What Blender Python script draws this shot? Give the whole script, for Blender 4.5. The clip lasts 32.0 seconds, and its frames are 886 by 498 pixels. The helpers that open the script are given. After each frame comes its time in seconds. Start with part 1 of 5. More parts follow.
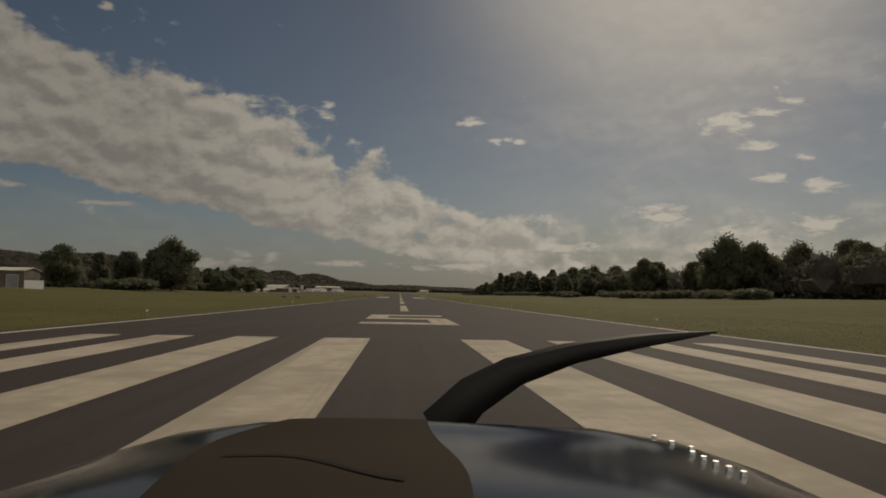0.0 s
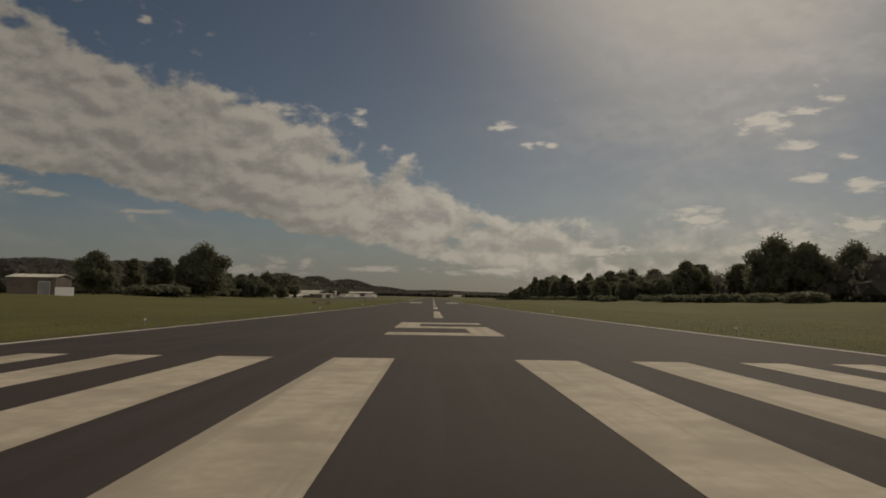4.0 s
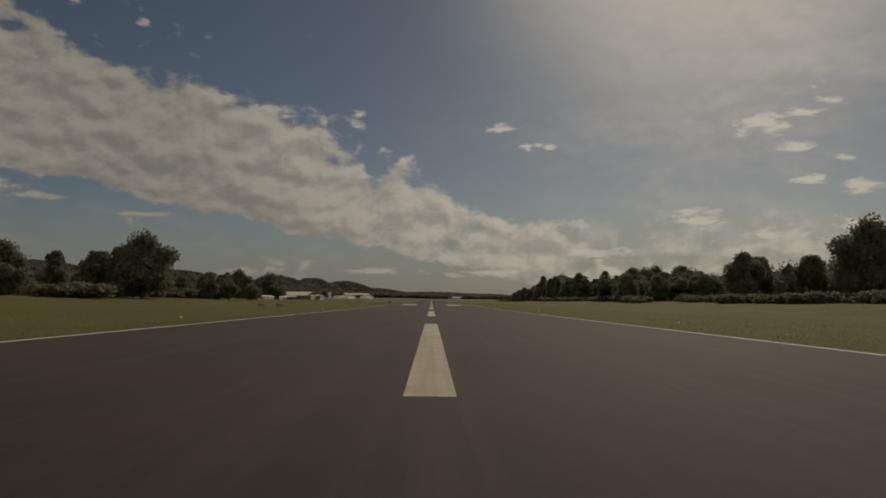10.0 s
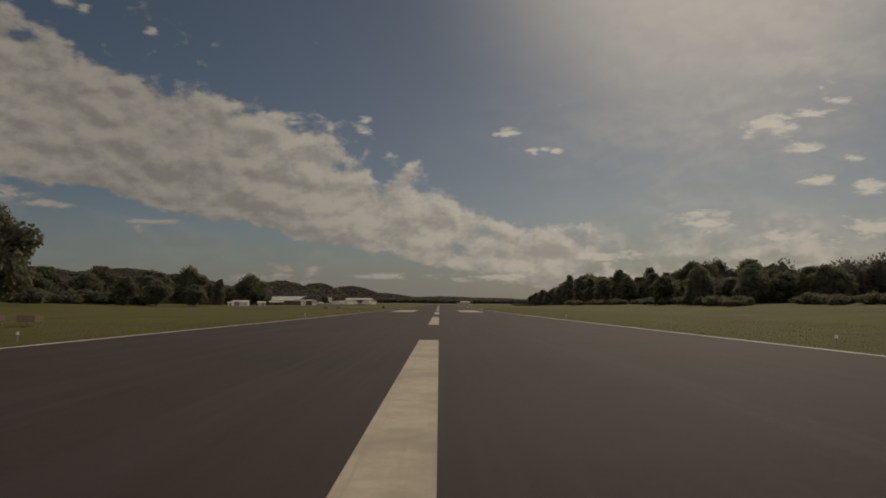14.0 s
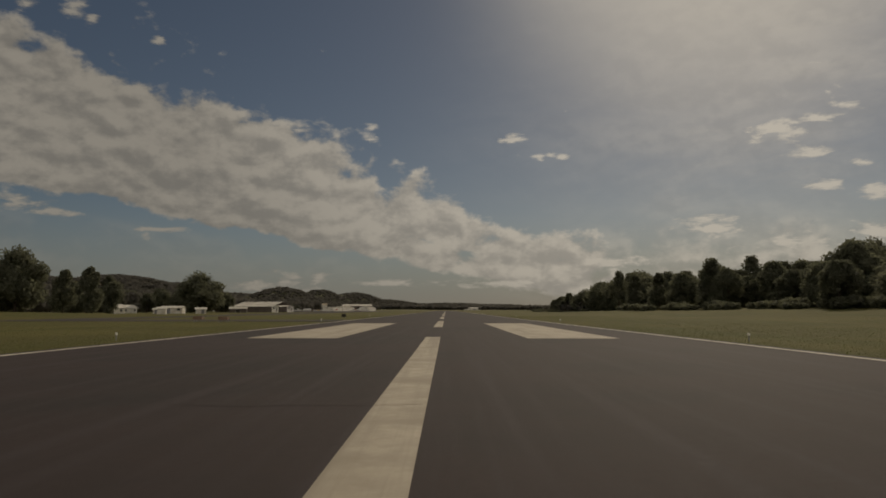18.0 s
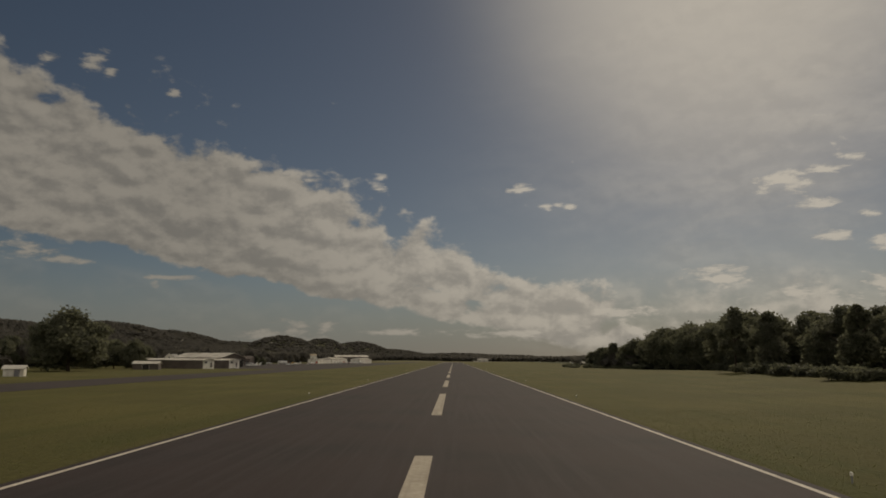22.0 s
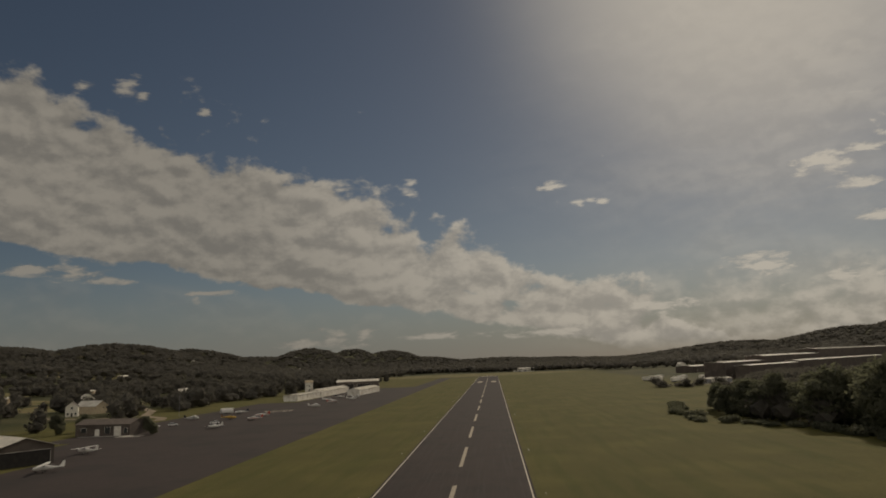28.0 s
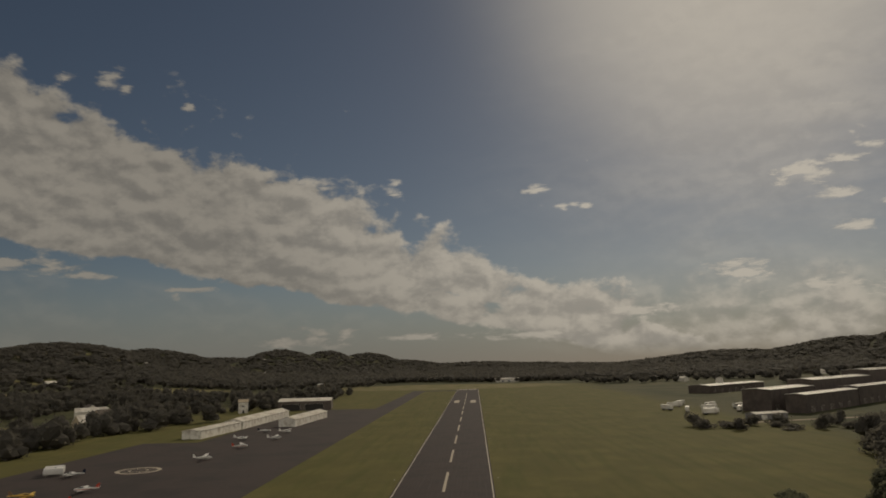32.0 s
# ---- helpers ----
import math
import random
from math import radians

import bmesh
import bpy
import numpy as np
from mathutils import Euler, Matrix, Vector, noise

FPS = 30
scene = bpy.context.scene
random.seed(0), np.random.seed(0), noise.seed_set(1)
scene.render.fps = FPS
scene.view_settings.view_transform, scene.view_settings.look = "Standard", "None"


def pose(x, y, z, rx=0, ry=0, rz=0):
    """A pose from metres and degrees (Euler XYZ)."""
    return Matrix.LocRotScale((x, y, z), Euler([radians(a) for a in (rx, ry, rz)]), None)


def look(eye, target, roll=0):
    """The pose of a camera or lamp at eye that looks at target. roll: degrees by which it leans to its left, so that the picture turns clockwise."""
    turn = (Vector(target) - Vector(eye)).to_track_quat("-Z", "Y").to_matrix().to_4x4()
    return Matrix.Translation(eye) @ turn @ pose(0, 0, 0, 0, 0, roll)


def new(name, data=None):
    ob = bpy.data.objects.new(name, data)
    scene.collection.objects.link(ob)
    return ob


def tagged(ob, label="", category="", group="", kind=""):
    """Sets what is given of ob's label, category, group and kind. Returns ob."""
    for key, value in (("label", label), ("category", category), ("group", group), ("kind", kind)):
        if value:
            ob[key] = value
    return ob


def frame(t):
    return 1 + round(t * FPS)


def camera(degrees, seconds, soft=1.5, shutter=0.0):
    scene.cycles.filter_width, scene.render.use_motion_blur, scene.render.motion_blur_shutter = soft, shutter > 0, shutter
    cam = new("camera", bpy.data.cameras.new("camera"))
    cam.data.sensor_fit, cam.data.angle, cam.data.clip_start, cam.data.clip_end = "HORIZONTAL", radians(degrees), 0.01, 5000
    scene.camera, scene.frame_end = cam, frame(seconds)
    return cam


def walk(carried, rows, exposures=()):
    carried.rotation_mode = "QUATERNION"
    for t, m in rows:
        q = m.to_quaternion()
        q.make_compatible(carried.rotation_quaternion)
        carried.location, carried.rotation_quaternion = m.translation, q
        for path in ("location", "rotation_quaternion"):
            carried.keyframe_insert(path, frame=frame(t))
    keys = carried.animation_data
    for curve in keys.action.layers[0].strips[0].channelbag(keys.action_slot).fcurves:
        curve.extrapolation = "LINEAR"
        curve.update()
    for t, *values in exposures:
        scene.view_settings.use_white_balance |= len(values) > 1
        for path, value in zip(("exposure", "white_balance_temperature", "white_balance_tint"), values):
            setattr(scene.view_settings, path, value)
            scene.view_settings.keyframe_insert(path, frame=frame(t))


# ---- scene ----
cam = camera(67.2, 32.0, soft=1.8)
# seconds, east, along the runway, height, yaw, pitch, roll
PATH = (
    (0.0, -0.59, -25.35, 2.87, -3.71, 3.73, -1.15),
    (0.5, -0.61, -24.14, 2.86, -3.09, 3.80, -0.98),
    (1.0, -0.61, -23.17, 2.85, -2.82, 3.79, -0.94),
    (1.5, -0.59, -22.27, 2.85, -2.35, 3.74, -0.83),
    (2.0, -0.57, -21.54, 2.85, -1.94, 3.81, -0.82),
    (2.5, -0.58, -20.96, 2.85, -1.67, 3.83, -0.74),
    (3.0, -0.58, -20.42, 2.85, -1.69, 3.98, -0.79),
    (3.5, -0.58, -19.82, 2.85, -1.37, 4.20, -0.79),
    (4.0, -0.60, -19.00, 2.85, -0.88, 4.10, -0.86),
    (4.5, -0.65, -17.95, 2.84, -0.38, 3.75, -0.77),
    (6.5, -0.58, -7.61, 2.74, -0.33, 3.84, -0.69),
    (7.0, -0.53, -3.51, 2.70, -0.66, 3.84, -0.67),
    (7.5, -0.48, 1.18, 2.67, -0.97, 3.79, -0.62),
    (8.0, -0.43, 6.48, 2.62, -0.94, 3.63, -0.72),
    (8.5, -0.36, 12.39, 2.58, -1.12, 3.75, -0.75),
    (9.0, -0.26, 18.94, 2.53, -1.25, 3.95, -0.68),
    (9.5, -0.13, 26.00, 2.49, -1.18, 4.03, -0.65),
    (10.0, -0.00, 33.63, 2.44, -0.98, 4.26, -0.70),
    (10.5, 0.11, 41.75, 2.39, -0.72, 4.34, -0.60),
    (11.0, 0.19, 50.34, 2.34, -0.91, 4.51, -0.61),
    (11.5, 0.24, 59.36, 2.29, -0.73, 4.50, -0.47),
    (12.0, 0.29, 68.83, 2.24, -0.52, 4.45, -0.45),
    (12.5, 0.34, 78.78, 2.19, -0.57, 4.56, -0.28),
    (13.0, 0.40, 89.23, 2.14, -0.66, 4.41, -0.19),
    (13.5, 0.45, 100.24, 2.10, -0.41, 4.65, -0.36),
    (15.5, 0.46, 149.55, 1.93, -0.18, 4.68, -0.01),
    (16.0, 0.49, 163.26, 1.89, -0.38, 4.80, 0.08),
    (16.5, 0.55, 177.54, 1.85, -0.37, 4.97, -0.26),
    (17.0, 0.62, 192.35, 1.81, -0.32, 5.11, -0.09),
    (17.5, 0.70, 207.67, 1.77, 0.17, 5.24, -0.17),
    (18.0, 0.76, 223.47, 1.73, 0.25, 5.22, -0.05),
    (18.5, 0.74, 239.68, 1.69, 0.29, 5.31, 0.03),
    (19.0, 0.66, 256.25, 1.66, 0.03, 5.43, -0.66),
    (19.5, 0.56, 273.13, 1.63, -0.09, 5.67, 0.20),
    (20.0, 0.50, 290.24, 1.61, -0.36, 6.90, -0.38),
    (20.5, 0.54, 305.41, 1.90, -0.35, 8.59, 1.33),
    (21.0, 0.71, 320.69, 2.53, 0.02, 9.49, 4.08),
    (21.5, 1.01, 335.95, 3.60, 0.46, 9.29, 3.57),
    (22.0, 1.44, 352.27, 4.71, 0.89, 9.44, -0.36),
    (22.5, 1.94, 368.63, 5.92, 1.34, 8.96, -0.85),
    (23.0, 2.54, 384.90, 7.10, 1.73, 9.30, 0.08),
    (23.5, 2.99, 401.55, 8.45, 2.21, 9.47, 0.67),
    (24.0, 3.46, 418.13, 9.86, 2.39, 9.07, -0.10),
    (24.5, 3.86, 434.83, 11.41, 2.00, 8.91, 0.22),
    (25.0, 4.39, 451.66, 13.15, 2.05, 9.32, 2.6),
    (25.5, 4.92, 468.50, 14.89, 2.10, 9.56, -0.97),
    (27.5, 8.43, 535.43, 22.28, 3.14, 9.86, 0.04),
    (28.0, 8.90, 552.50, 24.21, 4.25, 9.72, 2.27),
    (28.5, 9.16, 569.79, 26.23, 5.46, 9.22, 4.37),
    (29.0, 9.62, 586.77, 28.01, 5.17, 9.20, 3.47),
    (29.5, 10.02, 603.80, 29.74, 4.22, 8.95, 2.15),
    (30.0, 10.30, 620.95, 31.39, 3.18, 8.25, 1.70),
    (30.5, 10.49, 638.09, 33.03, 1.74, 8.11, -0.58),
    (31.0, 10.53, 655.34, 34.66, 0.80, 8.72, -0.88),
    (31.5, 10.52, 672.66, 36.25, 1.11, 8.93, 0.19),
    (32.0, 10.46, 690.06, 37.81, 2.65, 9.76, 1.37),
)
walk(cam, [(t, pose(x, y, z, 90 + p, r, w)) for t, x, y, z, w, p, r in PATH], [(0.0, -0.83, 7700.0, 9.0)])

# ---- world, sun, exposure ----
SUN_AZ, SUN_EL = 24.0, 32.0


def nd(tree, kind, ins=None, operation=None, interpolation_type=None, data_type=None, blend_type=None):
    n = tree.nodes.new(kind)
    if operation:
        n.operation = operation
    if interpolation_type:
        n.interpolation_type = interpolation_type
    if data_type:
        n.data_type = data_type
    if blend_type:
        n.blend_type = blend_type
    for k, v in (ins or {}).items():
        if isinstance(v, bpy.types.NodeSocket):
            tree.links.new(v, n.inputs[k])
        else:
            n.inputs[k].default_value = v
    return n


def mth(tree, op, a, b=0.0, c=0.0, clamp=False):
    n = nd(tree, "ShaderNodeMath", {0: a, 1: b, 2: c}, operation=op)
    n.use_clamp = clamp
    return n.outputs[0]


def ramp01(tree, v, lo, hi):
    return nd(tree, "ShaderNodeMapRange", {0: v, 1: lo, 2: hi, 3: 0.0, 4: 1.0}, interpolation_type="SMOOTHSTEP").outputs[0]


# loose clouds: place, half width, half height
LOOSE_CLOUDS = (
    (0.513, 0.275, 0.051, 0.0214), (0.481, 0.265, 0.029, 0.0136), (0.553, 0.24, 0.044, 0.0127), (0.573, 0.292, 0.041, 0.0097), (0.617, 0.314, 0.033, 0.0078), (0.579, 0.187, 0.033, 0.0127),
    (0.654, 0.179, 0.039, 0.0136), (0.635, 0.224, 0.019, 0.0068), (0.397, 0.124, 0.058, 0.0214), (0.557, 0.102, 0.127, 0.0175), (0.651, 0.116, 0.058, 0.0214), (0.105, 0.259, 0.025, 0.0078),
    (0.141, 0.233, 0.014, 0.0078), (0.159, 0.236, 0.012, 0.0058), (0.177, 0.233, 0.016, 0.0058), (-0.225, 0.274, 0.023, 0.0088),
    (-0.26, 0.285, 0.01, 0.0088), (-0.113, 0.278, 0.014, 0.0058), (-0.115, 0.26, 0.011, 0.0068), (-0.448, 0.416, 0.014, 0.0078), (-0.582, 0.469, 0.025, 0.0195), (-0.656, 0.475, 0.018, 0.0117),
    (-0.551, 0.452, 0.014, 0.0097), (0.101, 0.256, 0.014, 0.0058), (-0.242, 0.042, 0.036, 0.015), (-0.192, 0.042, 0.019, 0.019), (-0.275, 0.035, 0.040, 0.010), (-0.72, 0.170, 0.06, 0.011), (-0.655, 0.160, 0.055, 0.010),
    (-0.60, 0.149, 0.05, 0.008), (-0.434, 0.120, 0.06, 0.005), (-0.072, 0.04, 0.058, 0.0058), (0.08, 0.039, 0.078, 0.0068), (0.25, 0.073, 0.088, 0.0097),
)


def build_world():
    w = bpy.data.worlds.new("sky")
    scene.world = w
    w.use_nodes = True
    t = w.node_tree
    t.nodes.clear()
    sky = nd(t, "ShaderNodeTexSky")
    sky.sky_type, sky.sun_disc, sky.sun_elevation, sky.sun_rotation = "NISHITA", False, radians(SUN_EL), radians(SUN_AZ)
    sky.altitude, sky.air_density, sky.dust_density, sky.ozone_density = 200.0, 0.85, 0.55, 1.6
    co = nd(t, "ShaderNodeTexCoord").outputs["Generated"]
    s = nd(t, "ShaderNodeSeparateXYZ", {0: co})
    y = mth(t, "MAXIMUM", s.outputs[1], 0.15)
    u, v = mth(t, "DIVIDE", s.outputs[0], y), mth(t, "DIVIDE", s.outputs[2], y)
    puff = nd(t, "ShaderNodeMapping", {"Vector": co, "Scale": (1.0, 1.0, 1.55)}).outputs[0]
    sunward = nd(t, "ShaderNodeVectorMath", {0: puff, 1: (0.006, 0.0, 0.019)}, operation="ADD").outputs[0]

    def cloud(vec):
        big = nd(t, "ShaderNodeTexNoise", {"Vector": vec, "Scale": 8.0, "Detail": 12.0, "Roughness": 0.52, "Distortion": 0.15}).outputs[0]
        fine = nd(t, "ShaderNodeTexNoise", {"Vector": vec, "Scale": 24.0, "Detail": 9.0, "Roughness": 0.55, "Distortion": 0.15}).outputs[0]
        return big, fine, mth(t, "ADD", mth(t, "MULTIPLY", big, 0.58), mth(t, "MULTIPLY", fine, 0.42))

    big, fine, n = cloud(puff)
    n_sun = cloud(sunward)[2]
    sd = (math.sin(radians(SUN_AZ)) * math.cos(radians(SUN_EL)), math.cos(radians(SUN_AZ)) * math.cos(radians(SUN_EL)), math.sin(radians(SUN_EL)))
    near_sun = nd(t, "ShaderNodeVectorMath", {0: co, 1: sd}, operation="DOT_PRODUCT").outputs["Value"]
    glow = mth(t, "POWER", ramp01(t, near_sun, 0.84, 1.01), 5.2)
    # the long cloud bank lies between two sloping edges
    e1 = mth(t, "SUBTRACT", mth(t, "MULTIPLY_ADD", u, -0.42, 0.150), v)
    e2 = mth(t, "SUBTRACT", v, mth(t, "MULTIPLY_ADD", u, -0.210, 0.048))
    bank = mth(t, "MULTIPLY", ramp01(t, e1, -0.085, 0.06), ramp01(t, e2, -0.02, 0.03))
    # a slot of blue splits the bank towards its far end
    off = mth(t, "ABSOLUTE", mth(t, "SUBTRACT", v, mth(t, "MULTIPLY_ADD", u, -0.29, 0.094)))
    slot = mth(t, "MULTIPLY", mth(t, "SUBTRACT", 1.0, ramp01(t, off, 0.0, 0.016)), mth(t, "MULTIPLY", ramp01(t, u, -0.36, -0.18), mth(t, "SUBTRACT", 1.0, ramp01(t, u, -0.02, 0.10))))
    bank = mth(t, "SUBTRACT", bank, mth(t, "MULTIPLY", slot, 0.5))
    thin = mth(t, "MULTIPLY", ramp01(t, mth(t, "SUBTRACT", mth(t, "MULTIPLY_ADD", u, -0.150, 0.050), v), -0.02, 0.0), ramp01(t, v, 0.02, 0.05))
    loose = None
    for cu, cv, ru, rv in LOOSE_CLOUDS:
        a = mth(t, "DIVIDE", mth(t, "SUBTRACT", u, cu), ru)
        b = mth(t, "DIVIDE", mth(t, "SUBTRACT", v, cv), rv)
        d = mth(t, "SQRT", mth(t, "ADD", mth(t, "MULTIPLY", a, a), mth(t, "MULTIPLY", b, b)))
        m = mth(t, "SUBTRACT", 1.0, d)
        loose = m if loose is None else mth(t, "MAXIMUM", loose, m)
    loose = mth(t, "MAXIMUM", loose, -0.8)
    ahead = ramp01(t, s.outputs[1], 0.1, 0.3)
    nn = mth(t, "SUBTRACT", n, 0.5)
    slant = nd(t, "ShaderNodeCombineXYZ", {0: mth(t, "MULTIPLY", u, 2.4), 1: mth(t, "MULTIPLY", mth(t, "MULTIPLY_ADD", u, 0.25, v), 15.0), 2: 1.3}).outputs[0]
    lanes = mth(t, "SUBTRACT", nd(t, "ShaderNodeTexNoise", {"Vector": slant, "Scale": 1.0, "Detail": 7.0, "Roughness": 0.55, "Distortion": 0.3}).outputs[0], 0.5)
    low_side = mth(t, "SUBTRACT", 1.0, ramp01(t, mth(t, "SUBTRACT", v, mth(t, "MULTIPLY_ADD", u, -0.27, 0.12)), -0.03, 0.06))
    nn = mth(t, "ADD", nn, mth(t, "MULTIPLY", lanes, mth(t, "MULTIPLY_ADD", low_side, 0.50, 0.04)))
    d1 = ramp01(t, mth(t, "ADD", mth(t, "MULTIPLY", nn, 2.9), mth(t, "MULTIPLY_ADD", bank, 1.0, -0.46)), -0.12, 0.18)
    flat = nd(t, "ShaderNodeMapping", {"Vector": co, "Scale": (1.0, 1.0, 3.2)}).outputs[0]
    tuft = nd(t, "ShaderNodeTexNoise", {"Vector": flat, "Scale": 26.0, "Detail": 10.0, "Roughness": 0.62, "Distortion": 0.3}).outputs[0]
    d2 = ramp01(t, mth(t, "ADD", mth(t, "MULTIPLY", mth(t, "SUBTRACT", tuft, 0.47), 5.0), mth(t, "MULTIPLY", loose, 1.3)), 0.0, 1.25)
    d2 = mth(t, "MULTIPLY", d2, ahead)
    d1 = mth(t, "MULTIPLY", d1, ahead)
    d4 = mth(t, "MULTIPLY", mth(t, "MULTIPLY", thin, ramp01(t, nn, -0.1, 0.14)), 0.15)
    streak = nd(t, "ShaderNodeMapping", {"Vector": co, "Scale": (0.8, 1.0, 3.0)}).outputs[0]
    hz = nd(t, "ShaderNodeTexNoise", {"Vector": streak, "Scale": 2.4, "Detail": 9.0, "Roughness": 0.6, "Distortion": 0.4}).outputs[0]
    right = ramp01(t, mth(t, "SUBTRACT", u, mth(t, "MULTIPLY", v, 0.1)), -0.15, 0.75)
    d3 = mth(t, "MULTIPLY", mth(t, "MULTIPLY", ramp01(t, hz, 0.36, 0.70), right), 0.54)
    sheet = mth(t, "MULTIPLY", ramp01(t, u, 0.0, 0.45), mth(t, "SUBTRACT", 1.0, ramp01(t, mth(t, "MULTIPLY_ADD", u, -0.08, v), 0.06, 0.13)))
    d3 = mth(t, "MAXIMUM", d3, mth(t, "MULTIPLY", mth(t, "MULTIPLY", ramp01(t, n, 0.36, 0.60), sheet), 0.8))
    # clouds behind the view are unseen, added to brighten sides facing them
    behind = mth(t, "MULTIPLY", ramp01(t, nn, -0.10, 0.06), mth(t, "SUBTRACT", 1.0, ahead))
    dens = mth(t, "MAXIMUM", mth(t, "MAXIMUM", mth(t, "MAXIMUM", mth(t, "MULTIPLY", d1, 0.92), mth(t, "MULTIPLY", d2, 0.86)), mth(t, "MAXIMUM", d3, d4)), mth(t, "MULTIPLY", behind, 0.9))
    dens = mth(t, "MULTIPLY", dens, ramp01(t, s.outputs[2], 0.0, 0.03))
    # tops face the light, undersides stay grey; thin edges are bright
    lit = ramp01(t, mth(t, "SUBTRACT", n, n_sun), -0.10, 0.09)
    lit = mth(t, "MAXIMUM", lit, d2)
    shade = nd(t, "ShaderNodeMix", {"Factor": lit, 6: (7.3, 7.25, 7.2, 1), 7: (11.2, 10.95, 10.55, 1)}, data_type="RGBA").outputs[2]
    power = mth(t, "MULTIPLY_ADD", ramp01(t, near_sun, 0.66, 0.99), 0.85, 0.85)
    # these added clouds are raised up to 2.85 times as fill light
    rear_fill = mth(t, "MULTIPLY_ADD", ramp01(t, s.outputs[1], -0.3, 0.25), -2.0, 2.85)
    power = mth(t, "MAXIMUM", power, rear_fill)
    shade = nd(t, "ShaderNodeVectorMath", {0: shade}, operation="SCALE")
    t.links.new(power, shade.inputs["Scale"])
    # bright haze round the sun and pale haze along the horizon
    hazy = nd(t, "ShaderNodeMix", {"Factor": mth(t, "MULTIPLY", glow, 0.80), 6: sky.outputs[0], 7: (18.0, 17.8, 17.4, 1)}, data_type="RGBA").outputs[2]
    low = mth(t, "MULTIPLY", mth(t, "SUBTRACT", 1.0, ramp01(t, s.outputs[2], 0.0, 0.15)), 0.75)
    hazy = nd(t, "ShaderNodeMix", {"Factor": low, 6: hazy, 7: (4.7, 5.2, 5.9, 1)}, data_type="RGBA").outputs[2]
    mix = nd(t, "ShaderNodeMix", {"Factor": dens, 6: hazy, 7: shade.outputs[0]}, data_type="RGBA").outputs[2]
    bg = nd(t, "ShaderNodeBackground", {"Color": mix, "Strength": 0.0448})
    out = nd(t, "ShaderNodeOutputWorld", {"Surface": bg.outputs[0]})


build_world()
sun_data = bpy.data.lights.new("sun", "SUN")
sun_data.energy, sun_data.angle, sun_data.color = 3.05, radians(0.6), (1.0, 0.93, 0.82)
sun = new("sun", sun_data)
sa, se = radians(SUN_AZ), radians(SUN_EL)
sun.matrix_world = look((0, 0, 0), (-math.sin(sa) * math.cos(se), -math.cos(sa) * math.cos(se), -math.sin(se)))


# ---- materials ----
def mat(name, a, b, scale=1.0, rough=0.8, metal=0.0, bump=0.0, bump_scale=None, spec=0.3, stain=None, stain_scale=0.05, island=0.0, rand=0.0, coat=0.0, dist=0.02, streak=None):
    m = bpy.data.materials.new(name)
    m.use_nodes = True
    t = m.node_tree
    bsdf = t.nodes["Principled BSDF"]
    co = nd(t, "ShaderNodeTexCoord").outputs["Object"]
    n1 = nd(t, "ShaderNodeTexNoise", {"Vector": co, "Scale": scale, "Detail": 8.0, "Roughness": 0.65}).outputs[0]
    c = nd(t, "ShaderNodeMix", {"Factor": ramp01(t, n1, 0.3, 0.7), 6: (*a, 1), 7: (*b, 1)}, data_type="RGBA").outputs[2]
    if stain:
        n2 = nd(t, "ShaderNodeTexNoise", {"Vector": co, "Scale": stain_scale, "Detail": 5.0, "Roughness": 0.6}).outputs[0]
        c = nd(t, "ShaderNodeMix", {"Factor": ramp01(t, n2, 0.42, 0.68), 6: c, 7: (*stain, 1)}, data_type="RGBA").outputs[2]
    if streak:
        n3 = nd(t, "ShaderNodeTexNoise", {"Vector": nd(t, "ShaderNodeMapping", {"Vector": co, "Scale": (1.6, 0.03, 1.0)}).outputs[0], "Scale": 1.0, "Detail": 7.0, "Roughness": 0.7}).outputs[0]
        c = nd(t, "ShaderNodeMix", {"Factor": ramp01(t, n3, 0.45, 0.68), 6: c, 7: (*streak, 1)}, data_type="RGBA").outputs[2]
    if island or rand:
        r = nd(t, "ShaderNodeNewGeometry").outputs["Random Per Island"] if island else nd(t, "ShaderNodeObjectInfo").outputs["Random"]
        k = island or rand
        f = mth(t, "MULTIPLY_ADD", r, 2 * k, 1 - k)
        c = nd(t, "ShaderNodeMix", {"Factor": 1.0, 6: c, 7: nd(t, "ShaderNodeCombineXYZ", {0: f, 1: f, 2: f}).outputs[0]}, data_type="RGBA", blend_type="MULTIPLY").outputs[2]
    t.links.new(c, bsdf.inputs["Base Color"])
    bsdf.inputs["Metallic"].default_value = metal
    bsdf.inputs["Specular IOR Level"].default_value = spec
    bsdf.inputs["Coat Weight"].default_value = coat
    t.links.new(mth(t, "MULTIPLY_ADD", n1, 0.2, rough - 0.1, clamp=True), bsdf.inputs["Roughness"])
    if bump:
        nb = nd(t, "ShaderNodeTexNoise", {"Vector": co, "Scale": bump_scale or scale * 3, "Detail": 6.0, "Roughness": 0.7}).outputs[0]
        bp = nd(t, "ShaderNodeBump", {"Height": nb, "Strength": bump, "Distance": dist})
        t.links.new(bp.outputs[0], bsdf.inputs["Normal"])
    return m


def leafy(m, colour, share=0.35):
    """Lets light through the leaves."""
    t = m.node_tree
    bsdf = t.nodes["Principled BSDF"]
    tr = nd(t, "ShaderNodeBsdfTranslucent", {"Color": (*colour, 1)})
    mx = nd(t, "ShaderNodeMixShader", {0: share, 1: bsdf.outputs[0], 2: tr.outputs[0]})
    t.links.new(mx.outputs[0], t.nodes["Material Output"].inputs["Surface"])
    return m


